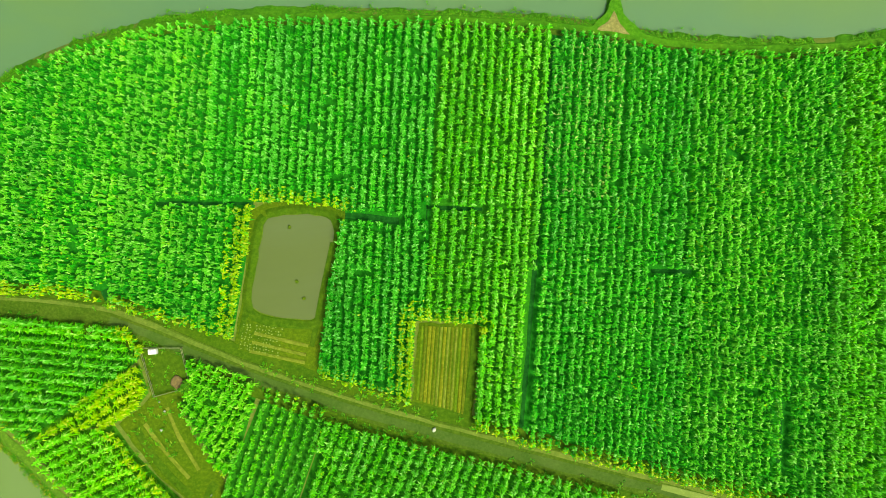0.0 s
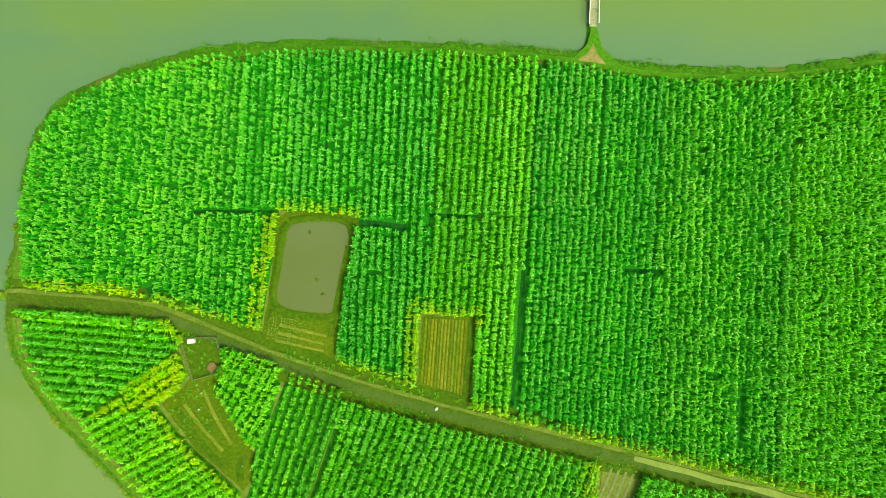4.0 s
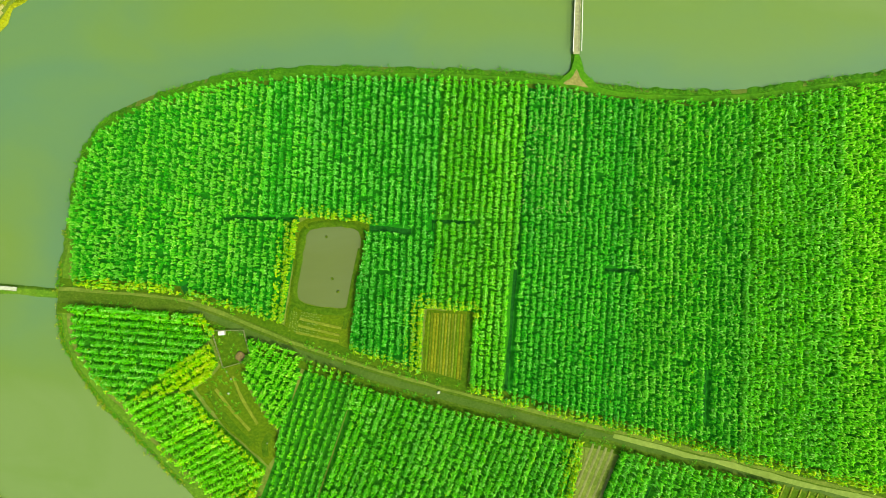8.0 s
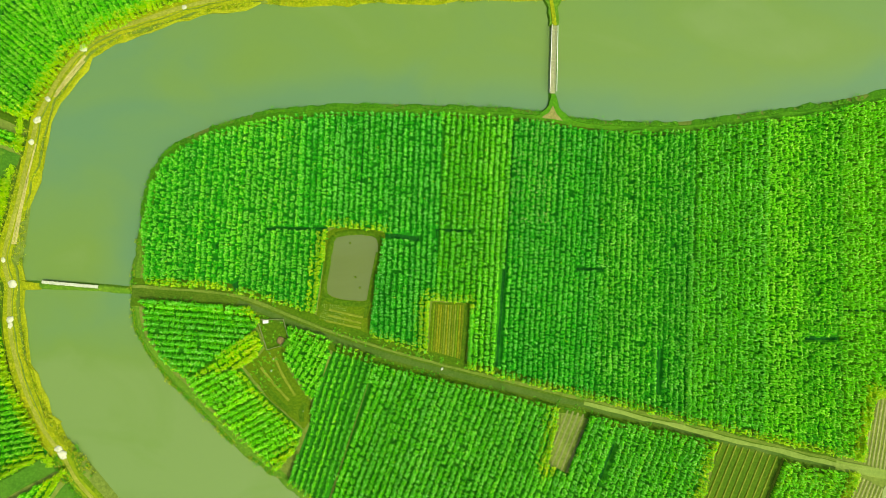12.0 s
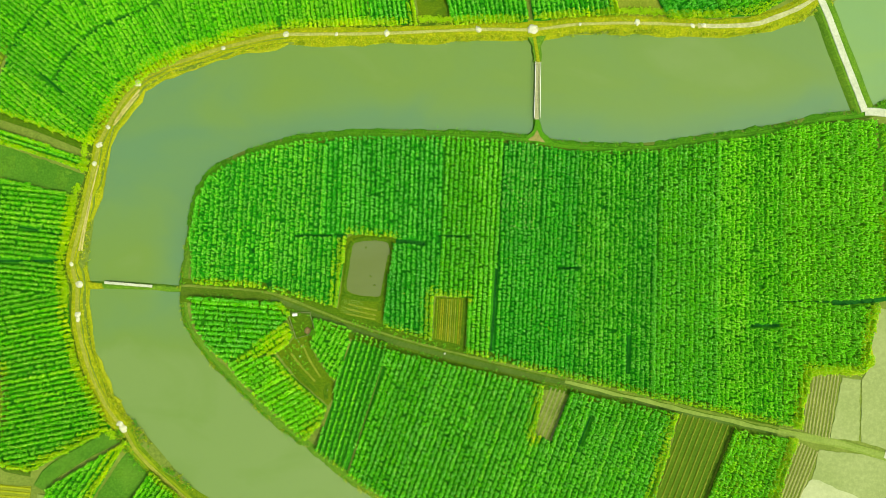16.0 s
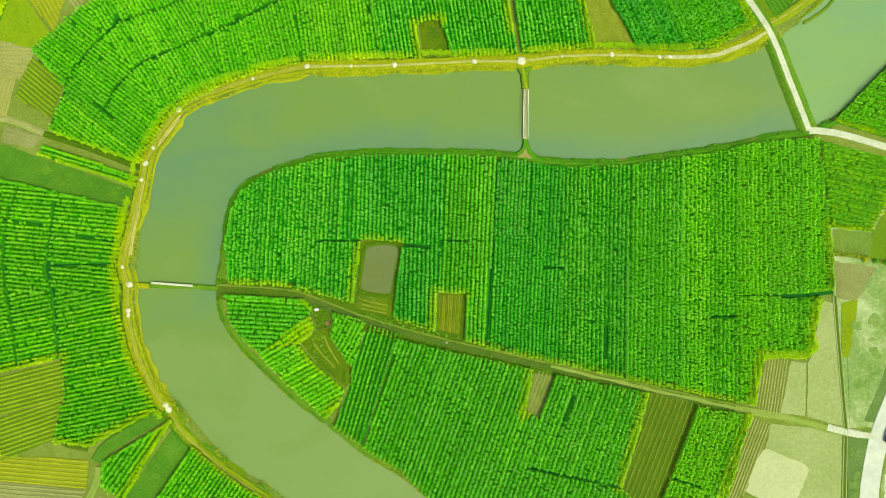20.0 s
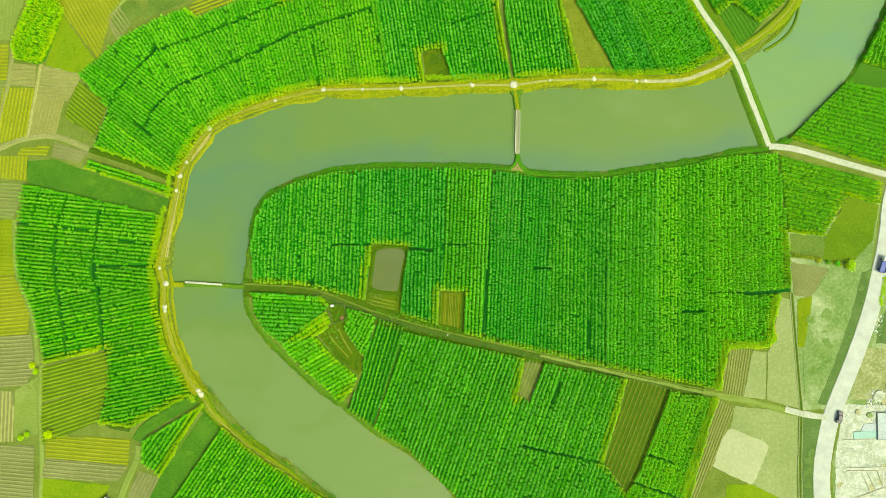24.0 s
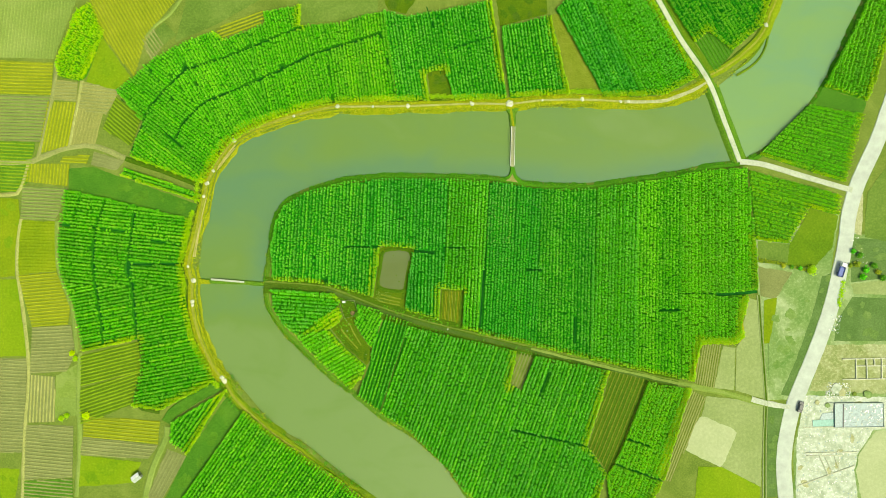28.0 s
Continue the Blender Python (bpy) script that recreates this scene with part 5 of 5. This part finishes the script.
strips("trodden_strip", clearing, ([(-43.6, -24.6), (-40.6, -28.4), (-37.0, -32.2)], [(-40.4, -22.2), (-38.6, -26.3), (-35.6, -31.0)]), 0.35, 0.1, RIDGE_OLD, "faded trodden strip")
strips("grass_strip", clearing, ([(-33.2, -32.8), (-34.3, -34.6), (-34.0, -37.0)], [(-44.9, -25.2), (-41.8, -29.8), (-36.6, -34.8)]), 0.7, 0.09, YARD_GRASS, "strip of darker grass")
strips("grass_strip", pond_plot, ([(-27.7, 5.3), (-28.8, -4.4), (-30.1, -11.8)], [(-17.1, 1.8), (-18.2, -4.4), (-19.8, -13.2)]), 0.5, 0.1, YARD_GRASS, "strip of darker grass")
strips("spade_ridge", pond_plot, ([(-28.1, -11.4), (-20.3, -13.1)], [(-28.4, -12.7), (-20.6, -14.4)], [(-28.7, -14.0), (-20.7, -15.5)]), 0.3, 0.12, RIDGE_OLD, "low row turned by spade")

# ---- east side by the main road ----
plot("rough_ground", [(116.9, 10.9), (149.1, 20.1), (145.3, -2.2), (138.4, -26.0), (128.6, -51.5), (120.0, -51.5), (117.7, -13.0)], "rough green-grey ground beside the road", WASTE, "rough ground", -0.04)
plot("rough_ground", [(153.2, 12.0), (182.1, 12.0), (180.0, -93.4), (129.7, -93.7), (130.3, -69.1), (134.9, -49.8), (144.9, -23.8)], "rough green-grey ground around the building site", WASTE, "rough ground", -0.04)
def east_plots(specs):
    for pts, label, mat in specs:
        growth = {WASTE: WASTE_B, VERGE: VERGE_B, RUBBLE: GRAVEL}.get(mat)
        ob = plot("plot", pts, label, mat)
        if growth:
            patches(ob, pts, 10, (growth,), 1.8)


east_plots((
    ([(117.6, 9.6), (129.7, 8.1), (128.7, 0.0), (117.5, 1.3)], "grey-green fallow plot by the cane", WEEDY),
    ([(129.7, 8.1), (137.9, 22.0), (148.6, 19.2), (145.8, 6.5), (138.8, -0.9), (128.7, 0.0)], "olive green meadow by the road", ROAD_MEADOW),
    ([(117.7, -0.4), (130.6, -2.6), (124.0, -13.0), (118.4, -11.7)], "tan bare plot by a hedge", TILLED),
    ([(131.0, -2.6), (141.3, -6.5), (134.1, -26.0), (129.7, -36.8), (121.3, -50.2), (120.9, -19.5), (124.4, -13.0)], "grey-green waste ground by the road", WASTE),
    ([(120.4, -52.4), (127.7, -54.5), (125.0, -64.9), (123.4, -88.4), (119.7, -88.4)], "dark weedy verge of the road", VERGE)))
east_plots((
    ([(119.6, -13.4), (124.6, -12.4), (123.7, -19.5), (121.4, -30.0), (119.4, -30.0)], "lime green grass beside the ditch", LIME_GRASS),
    ([(151.8, 26.5), (158.2, 27.5), (157.2, 11.5), (152.9, 13.0)], "pale dusty ground beside the road", GRAVEL),
    ([(142.0, -4.3), (147.0, -2.2), (143.3, -16.3), (136.2, -33.6), (129.0, -50.4), (125.6, -49.4), (131.4, -36.8), (137.7, -19.5)], "dark grassy verge along the road", VERGE),
    ([(152.7, -7.2), (181.8, -3.5), (181.6, -11.7), (154.1, -10.8)], "pale bare strip behind the road", BARE),
    ([(153.3, -12.1), (181.6, -13.0), (181.3, -29.0), (146.1, -29.0), (147.1, -21.7)], "green patchy grassland by the road", VERGE),
    ([(153.6, 10.5), (182.0, 9.4), (181.8, -3.0), (152.9, -6.5)], "dark green rough grass by the road", VERGE),
    ([(142.2, -30.3), (181.2, -30.3), (180.8, -49.6), (136.4, -48.0)], "sandy yellowish building ground", SANDY)))
east_plots((
    ([(134.6, -49.8), (180.8, -50.5), (180.6, -60.8), (160.3, -63.0), (154.4, -72.2), (153.0, -78.0), (154.5, -92.5), (130.6, -92.7), (131.4, -67.0)], "pale ground strewn with rubble", RUBBLE),
    ([(180.6, -61.6), (161.4, -63.4), (157.2, -68.4), (154.8, -72.7), (153.7, -78.0), (154.6, -84.0), (156.2, -92.5), (180.0, -92.4)], "pale dry levelled ground", PALE),
    ([(159.8, 28.3), (183.0, 58.9), (181.9, 6.5), (158.4, 10.9)], "olive green grassland beyond the road", WEEDY)))
canal_line = [(117.7, -11.3), (118.2, -21.7), (120.0, -51.5), (119.1, -69.2), (118.8, -92.7)]
canal = tagged(part("ditch", ribbon(canal_line, [(-0.8, 0.0), (-0.65, 0.2), (-0.4, 0.18), (-0.3, 0.06), (0.3, 0.06), (0.4, 0.18), (0.65, 0.2), (0.8, 0.0)], 0.2), BARE), "narrow earth irrigation ditch with dark water", "ditch", kind="structure")
part("bed", ribbon(canal_line, [(-0.34, 0.075), (0.34, 0.075)]), DIRT, canal)


def low_wall(a, b, thick, high, material, label):
    wall = tagged(new("low_wall"), label, "wall", "walls of the building ground")
    wall.matrix_basis = pose(*a, 0, 0, 0, heading(a, b))
    length = math.dist(a, b)
    n = max(1, int(length / 1.9))
    for i in range(n):
        block("segment", (length / n - 0.04, thick * random.uniform(0.92, 1.05), high * random.uniform(0.9, 1.05)), material, wall, (length * (i + 0.5) / n, 0, high / 2))


for ends in ([(149.0, -35.9), (169.4, -35.5)], [(148.9, -43.7), (169.2, -43.2)], [(154.2, -35.9), (154.2, -43.5)], [(158.2, -35.9), (158.3, -43.5)], [(161.2, -35.9), (161.2, -38.5)], [(164.0, -35.9), (163.9, -43.4)], [(154.1, -38.5), (169.3, -38.3)], [(168.3, -35.9), (168.4, -43.2)]):
    low_wall(*ends, 0.42, 0.45, CHALK, "low pale foundation wall of a house")
for ends in ([(134.0, -62.0), (164.8, -61.7)], [(134.5, -71.7), (154.0, -71.2)], [(134.9, -72.7), (148.4, -72.5)], [(139.9, -72.9), (143.2, -80.2)], [(141.6, -72.5), (144.9, -79.3)], [(145.4, -72.5), (147.5, -78.5)], [(131.6, -84.1), (153.1, -76.3)]):
    low_wall(*ends, 0.34, 0.3, CHALK, "low concrete wall on the building ground")
shell = tagged(part("building_shell", slab([(145.7, -52.7), (164.1, -52.5), (164.0, -61.5), (145.6, -61.8)], -0.1, 0.5), SHEET), "roofless concrete building shell under construction", "building")
for i, ends in enumerate(([(145.7, -52.7), (164.1, -52.5)], [(164.1, -52.5), (164.0, -61.5)], [(164.0, -61.5), (145.6, -61.8)], [(149.0, -52.9), (148.8, -61.8)], [(145.6, -61.8), (145.7, -52.7)])):
    a, b = ends
    block("wall", (math.dist(a, b), 0.22 if i != 3 else 0.3, 0.3), CONCRETE if i != 3 else GREYCAR, shell, ((a[0] + b[0]) / 2, (a[1] + b[1]) / 2, 0.62 + 0.004 * i), heading(a, b))
x0, y0 = (149.5, -61.3)
for i in range(200):
    high = random.uniform(0.03, 0.09)
    block("slab", (random.uniform(0.3, 1.0), random.uniform(0.2, 0.6), high), random.choice((SHEET, SHEET, CONCRETE, WHITE)), shell, (x0 + random.uniform(0, 14), y0 + random.uniform(0, 8.2), 0.49 + high / 2), random.choice((0, 90, 20, 70)))
sheet = tagged(part("tarpaulin", slab([(137.5, -59.2), (145.6, -58.8), (145.2, -61.3), (137.5, -61.6)], 0.0, 0.25, 0.1), TEAL), "teal tarpaulin spread on the ground", "tarpaulin")
tagged(part("tarpaulin", slab([(141.2, -56.6), (145.7, -56.2), (145.6, -58.8), (140.1, -59.0)], 0.0, 0.2, 0.1), SHEET), "pale bluish tarpaulin by the building", "tarpaulin")
for i, (at, size, mat) in enumerate(zip([(146.7, -47.1), (148.8, -48.6), (158.4, -49.3), (153.5, -49.1), (144.4, -53.6), (139.3, -52.3), (143.4, -53.6)], (2.2, 1.6, 1.6, 0.9, 1.4, 1.0, 1.2), (RUBBLE, GRAVEL, WASTE, FIELD_EDGE, RUBBLE, GRAVEL, WASTE))):
    heap("gravel_mound", at, size, mat, "pale heap of building gravel", "gravel heap", 0.14, i + 70)


def rubble(name, outline, count, label):
    xs, ys = [q[0] for q in outline], [q[1] for q in outline]
    xy = np.column_stack([RNG.uniform(min(xs), max(xs), count), RNG.uniform(min(ys), max(ys), count)])
    xy = xy[inside(outline, xy)]
    n = len(xy)
    size = RNG.uniform(0.08, 0.38, n) ** 1.4
    corners = np.array([[-1, -1, 0], [1, -1, 0], [1, 1, 0], [-1, 1, 0], [-0.6, -0.6, 1], [0.6, -0.7, 1], [0.7, 0.6, 1], [-0.7, 0.5, 1]], float)
    turn = RNG.uniform(0, 6.28, n)
    c, s_ = np.cos(turn)[:, None], np.sin(turn)[:, None]
    k = corners[None] * RNG.uniform(0.6, 1.3, (n, 8, 3)) * size[:, None, None]
    v = np.stack([k[..., 0] * c - k[..., 1] * s_ + xy[:, :1], k[..., 0] * s_ + k[..., 1] * c + xy[:, 1:], k[..., 2] * 0.7 + 0.02], -1)
    quads = np.array([[4, 5, 6], [4, 6, 7], [0, 1, 5], [0, 5, 4], [1, 2, 6], [1, 6, 5], [2, 3, 7], [2, 7, 6], [3, 0, 4], [3, 4, 7]])
    f = quads[None] + 8 * np.arange(n)[:, None, None]
    slots = np.repeat(RNG.integers(0, 3, n), 10)
    tagged(new(name, fast_mesh(name, v.reshape(-1, 3), f.reshape(-1, 3), [CHALK, WHITE, SHEET], slots)), label, "rubble", kind="stuff")


rubble("rubble", [(134.6, -49.8), (165.9, -50.5), (165.7, -61.7), (160.3, -63.0), (154.4, -72.2), (153.0, -78.0), (153.7, -88.7), (131.1, -88.8), (131.8, -67.0)], 1500, "scattered pale building rubble")
rubble("rubble", [(143.3, -45.0), (152.0, -45.0), (152.0, -51.0), (142.0, -51.0)], 420, "heaped white and bluish building rubble")
rubble("rubble", [(150.6, 14.6), (155.6, 13.0), (160.5, -1.5), (154.5, 2.5)], 160, "scattered pale rubble by the road")
rubble("rubble", [(145.2, -18.5), (149.0, -19.5), (147.8, -26.2), (144.0, -26.2)], 170, "heap of white rubble by the road")


def shrub(at, size, mats, label, seed):
    ob = tagged(new("shrub"), label, "shrub", "shrubs by the road")
    ob.matrix_basis = pose(*at, 0)
    bm = bmesh.new()
    for k in range(4):
        a = k * 1.7 + seed
        lean = Vector((math.cos(a), math.sin(a), 0)) * size * 0.35
        r = bmesh.ops.create_cone(bm, cap_ends=True, segments=6, radius1=0.09 * size, radius2=0.03 * size, depth=size * 0.9)
        for v in r["verts"]:
            v.co += Vector((0, 0, size * 0.45)) + lean * (v.co.z / size + 0.45)
    part("stem", bm, BARK, ob)
    n = int(120 * size)
    p = RNG.normal(0, 1, (n, 3)) * (0.42 * size, 0.42 * size, 0.3 * size) + (0, 0, size * 0.75)
    p[:, 2] = np.maximum(p[:, 2], 0.15)
    v, f, _ = blades(p, 8, 0.4, 0.25, 0.2)
    part("crown", fast_mesh("crown", v, f, [mats]), None, ob)


for i, (at, size) in enumerate(zip([(137.5, -1.7), (153.6, 5.5), (156.1, 3.9), (155.0, 0.4), (158.2, -1.7), (161.4, 0.0), (162.9, -2.6), (157.1, -4.3), (164.6, -4.8), (152.6, 0.0), (133.4, -1.1), (130.2, -0.6), (127.0, 0.0), (-142.5, -58.3)],
                                   (1.5, 0.9, 1.1, 1.2, 1.3, 1.1, 1.0, 1.0, 1.2, 0.8, 0.55, 0.5, 0.55, 1.2))):
    shrub(at, size if i in (0, 7, 10, 11, 12, 13) else size * 0.8, LEAF_DRY if i in (0, 13) else (WEED_GOLD, LEAF_LIGHT, WEED)[i % 3], "yellow-green leafy shrub by the fields" if i in (0, 7, 10, 11, 12, 13) else "dark green leafy shrub by the road", i)
weeds("hedge", [(117.9, 1.8), (125.9, 0.9), (132.3, -0.9), (137.9, -2.2)], -0.4, 0.4, 7, WEED_GOLD, "thin yellow-green hedge between two plots", 0.4, 0.5, 0.05)
weeds("grass_fringe", [(149.9, -6.5), (147.9, -16.2), (146.5, -20.5)], -0.6, 0.6, 14, LEAF_DRY, "lime fringe of weeds along the road", 0.35, 0.3, 0.05)
for line in ([(112.6, -12.8), (110.7, -20.6), (109.8, -28.6), (95.6, -29.8), (93.2, -36.9), (91.6, -43.8)], [(90.8, -47.9), (85.6, -59.6), (79.2, -80.0)]):
    tagged(part("grass_strip", ribbon(smooth(line, 2), [(-1.0, 0.0), (-0.7, 0.16), (0.7, 0.16), (1.0, 0.0)], 0.5), RIDGE), "lime yellow grass strip beside the cane", "grass strip", kind="structure")
    weeds("cane_fringe", line, -1.1, 0.5, 34, LEAF_DRY, "lime yellow fringe of fallen cane leaves", 0.5, 1.2, 0.05)
shrub((-37.2, -19.2), 0.9, WEED, "dark green shrub in the yard corner", 44)
for i, at in enumerate([(-23.3, 3.9), (-22.1, -3.9), (-21.0, -6.3)]):
    heap("weed_clump", at, 0.28, OLIVE, "dark clump of weed in the pond", "weed clump", 0.12, i + 90)
for i, (at, size) in enumerate(zip([(-148.5, -34.2), (-147.3, -36.4), (-152.5, -59.5), (-150.3, -58.4)], (0.9, 0.8, 0.9, 0.8))):
    shrub(at, size, LEAF_DRY, "yellow-green leafy shrub by the fields", i + 30)


# ---- vehicles on the main road ----
def wheel(parent, at):
    bm = bmesh.new()
    bmesh.ops.create_cone(bm, cap_ends=True, segments=16, radius1=0.42, radius2=0.42, depth=0.24, matrix=Matrix.Rotation(radians(90), 4, "X"))
    w = part("wheel", bm, RUBBER, parent)
    w.location = at
    bm = bmesh.new()
    bmesh.ops.create_cone(bm, cap_ends=True, segments=12, radius1=0.24, radius2=0.2, depth=0.28, matrix=Matrix.Rotation(radians(90), 4, "X"))
    part("rim", bm, CONCRETE, w)


def truck(at, turn):
    ob = tagged(new("truck"), "small blue truck with an open bed on the road", "truck")
    ob.matrix_basis = pose(*at, 0.16, 0, 0, turn)
    block("chassis", (5.6, 0.9, 0.25), RUBBER, ob, (0, 0, 0.65))
    block("cab", (1.5, 1.95, 1.5), WHITE, ob, (2.05, 0, 1.5), 0, 0.15)
    block("windscreen", (0.06, 1.7, 0.6), GLASS, ob, (2.81, 0, 1.85))
    block("bed_floor", (3.9, 2.0, 0.1), BLUE, ob, (-0.75, 0, 0.95))
    for side in (-1, 1):
        block("side_board", (3.9, 0.07, 0.7), BLUE, ob, (-0.75, side * 1.0, 1.3))
        for x in (1.9, -1.7):
            wheel(ob, (x, side * 0.85, 0.42))
    for x in (-2.7, 1.2):
        block("end_board", (0.07, 1.9, 0.7), BLUE, ob, (x, 0, 1.3))
    block("cargo", (3.4, 1.7, 0.4), BLUE, ob, (-0.75, 0, 1.2), 0, 0.12)


def car(at, turn):
    ob = tagged(new("car"), "dark grey car driving on the concrete road", "car")
    ob.matrix_basis = pose(*at, 0.16, 0, 0, turn)
    block("body", (4.2, 1.75, 0.6), GREYCAR, ob, (0, 0, 0.65), 0, 0.15)
    block("cabin", (2.1, 1.5, 0.5), GLASS, ob, (-0.15, 0, 1.15), 0, 0.15)
    block("roof", (1.5, 1.4, 0.08), GREYCAR, ob, (-0.2, 0, 1.42))
    for side in (-1, 1):
        block("headlight", (0.06, 0.24, 0.1), WHITE, ob, (2.1, side * 0.6, 0.75))
        for x in (1.35, -1.35):
            wheel(ob, (x, side * 0.78, 0.42))


truck((148.7, -1.7), 72)
car((132.6, -54.0), 76)
hut = tagged(new("field_hut"), "small white field hut with a pitched roof", "hut")
hut.matrix_basis = pose(*(-122.2, -81.8), 0, 0, 0, 38)
block("wall", (2.9, 2.2, 2.0), CHALK, hut, (0, 0, 1.0))
block("door", (0.08, 0.9, 1.8), WOOD, hut, (1.48, 0.2, 0.95), 0, 0.02, "weathered plank door")
for side in (-1, 1):
    roof = block("roof", (3.5, 1.55, 0.07), CONCRETE if side < 0 else WHITE, hut)
    roof.matrix_basis = pose(0, side * 0.66, 2.26, -side * 26, 0, 0)


def field_paths(specs):
    for line, w, mat in specs:
        lift = 0.25 + 0.23 * line[0][0] / 4000
        tagged(part("field_path", ribbon(smooth(line, 3), [(-w - 0.5, -0.05), (-w, lift), (w, lift), (w + 0.5, -0.05)], 0.2), mat), "narrow worn path between the fields", "path", kind="structure")


field_paths((
    ([(-187.9, 40.6), (-169.9, 40.6), (-163.8, 42.1), (-157.5, 44.6), (-151.7, 46.4), (-141.2, 47.0), (-129.0, 42.0)], 0.6, RIDGE_TILLED),
    ([(-129.0, 42.0), (-111.4, 36.0), (-98.6, 30.8)], 0.45, YARD_GRASS),
    ([(-170.2, 18.3), (-171.5, 6.7), (-171.1, -3.8), (-168.4, -19.9), (-166.3, -37.6), (-166.3, -50.8), (-167.2, -63.9), (-167.6, -92.3)], 0.3, RIDGE_PALE),
    ([(-156.0, 17.3), (-155.3, 0.0), (-151.5, -11.1), (-148.7, -19.9), (-147.4, -34.2)], 0.35, FALLOW)))
field_paths((
    ([(-91.4, -46.6), (-101.4, -52.2), (-109.6, -57.6), (-111.4, -61.0)], 1.7, GRASS),
    ([(-111.0, -62.6), (-111.2, -65.9), (-116.8, -79.0), (-119.9, -92.0)], 0.8, FALLOW),
    ([(-157.0, 80.1), (-158.4, 67.0), (-161.5, 52.4), (-163.8, 42.4)], 0.35, RIDGE_TILLED),
    ([(-146.7, 73.0), (-148.2, 64.3), (-151.5, 46.4)], 0.3, RIDGE_PALE)))
field_paths((
    ([(-187.7, 27.7), (-171.9, 28.3), (-169.7, 32.3), (-167.6, 40.1)], 0.3, RIDGE_PALE),
    ([(-146.0, -34.2), (-146.5, -48.5), (-145.8, -62.1), (-145.6, -73.7), (-146.5, -90.0)], 0.35, FALLOW),
    ([(-122.0, -29.3), (-121.2, -39.6), (-123.7, -53.9), (-114.1, -57.1)], 0.3, DIRT),
    ([(-121.5, 90.5), (-117.7, 95.0), (-112.1, 99.4), (-106.6, 107.3)], 0.25, FALLOW)))
tagged(part("lane_end", ribbon(smooth([(114.4, -51.3), (118.7, -52.6), (123.4, -53.5), (129.0, -54.3)], 2), [(-1.1, 0.0), (-0.8, 0.19), (0.8, 0.19), (1.1, 0.0)], 0.3), LANE), "pale gravelled end of the farm track", "track", kind="structure")
OUTER_DIKE = [(100.2, 73.6), (105.5, 76.4), (111.6, 80.6), (116.0, 84.4), (119.6, 88.3), (122.2, 92.7), (124.1, 98.5), (126.3, 103.4), (126.0, 112.0)]
tagged(part("outer_dike", ribbon(smooth(OUTER_DIKE, 2), [(2.2, 0.0), (1.5, 0.2), (-0.6, 0.2), (-1.9, -0.5), (-3.5, -1.3)], 0.4), LIME_GRASS), "lime green grassy dike of the outer lake", "dike", kind="structure")
tagged(part("dike_track", ribbon(smooth(OUTER_DIKE, 2), [(0.95, 0.12), (0.75, 0.24), (0.2, 0.24), (0.0, 0.12)], 0.3), SAND), "worn dirt track on the dike", "track", kind="structure")
tagged(part("dike_shade_line", ribbon(smooth(OUTER_DIKE[1:], 2), [(2.5, 0.0), (2.35, 0.16), (1.95, 0.22), (1.8, 0.1)], 0.3), DIRT), "dark painted shade line between dike and cane", "ditch", kind="structure")
for line in ([(107.8, 75.1), (112.7, 78.0), (117.1, 81.9), (120.4, 86.5), (121.8, 90.1)], [(110.4, 74.1), (115.9, 77.4), (119.8, 81.1), (122.0, 85.6), (122.9, 89.4)]):
    tagged(part("bank_step", ribbon(smooth(line, 2), [(-0.55, -1.0), (-0.3, -0.36), (0.3, -0.4), (0.55, -1.0)], 0.3), ROAD_MEADOW), "narrow grassy step on the lake bank", "bank", kind="structure")
for offset in (-2.9, 3.0):
    tagged(part("dam_verge", ribbon(smooth(DAM[:4], 3), [(offset - 1.2, -0.1), (offset - 0.9, 0.14), (offset + 0.9, 0.14), (offset + 1.2, -0.1)], 0.4), ROAD_MEADOW), "green grass verge beside the dam lane", "verge", kind="structure")
plot("grass_gap", [(143.3, 69.0), (160.0, 63.3), (158.4, 58.6), (140.5, 62.0)], "strip of dark grass between cane stands", GRASS, "grass strip")
heap("soil_mound", (121.9, 93.5), 0.9, CHALK, "heap of pale soil on the lake bank", "soil heap", 0.3, 33)

# ---- alleys and gaps in the cane: bare soil with the gap's shade painted in ----
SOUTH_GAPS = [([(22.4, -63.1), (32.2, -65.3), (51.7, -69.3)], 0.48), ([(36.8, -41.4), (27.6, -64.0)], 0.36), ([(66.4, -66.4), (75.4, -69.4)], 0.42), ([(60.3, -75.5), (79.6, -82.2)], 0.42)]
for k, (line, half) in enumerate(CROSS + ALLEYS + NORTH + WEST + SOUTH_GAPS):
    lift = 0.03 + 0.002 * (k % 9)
    tagged(part("alley", ribbon(smooth(line, 2), [(-half * 0.75 - 0.08, -0.1), (-half * 0.65, lift), (half * 0.65, lift), (half * 0.75 + 0.08, -0.1)], 0.5), ALLEY_SOIL_SHADE), "narrow alley of bare soil in the cane, darkened with painted shade", "alley", kind="structure")

# ---- the cane itself ----
for spec in CANE:
    plant(*spec)
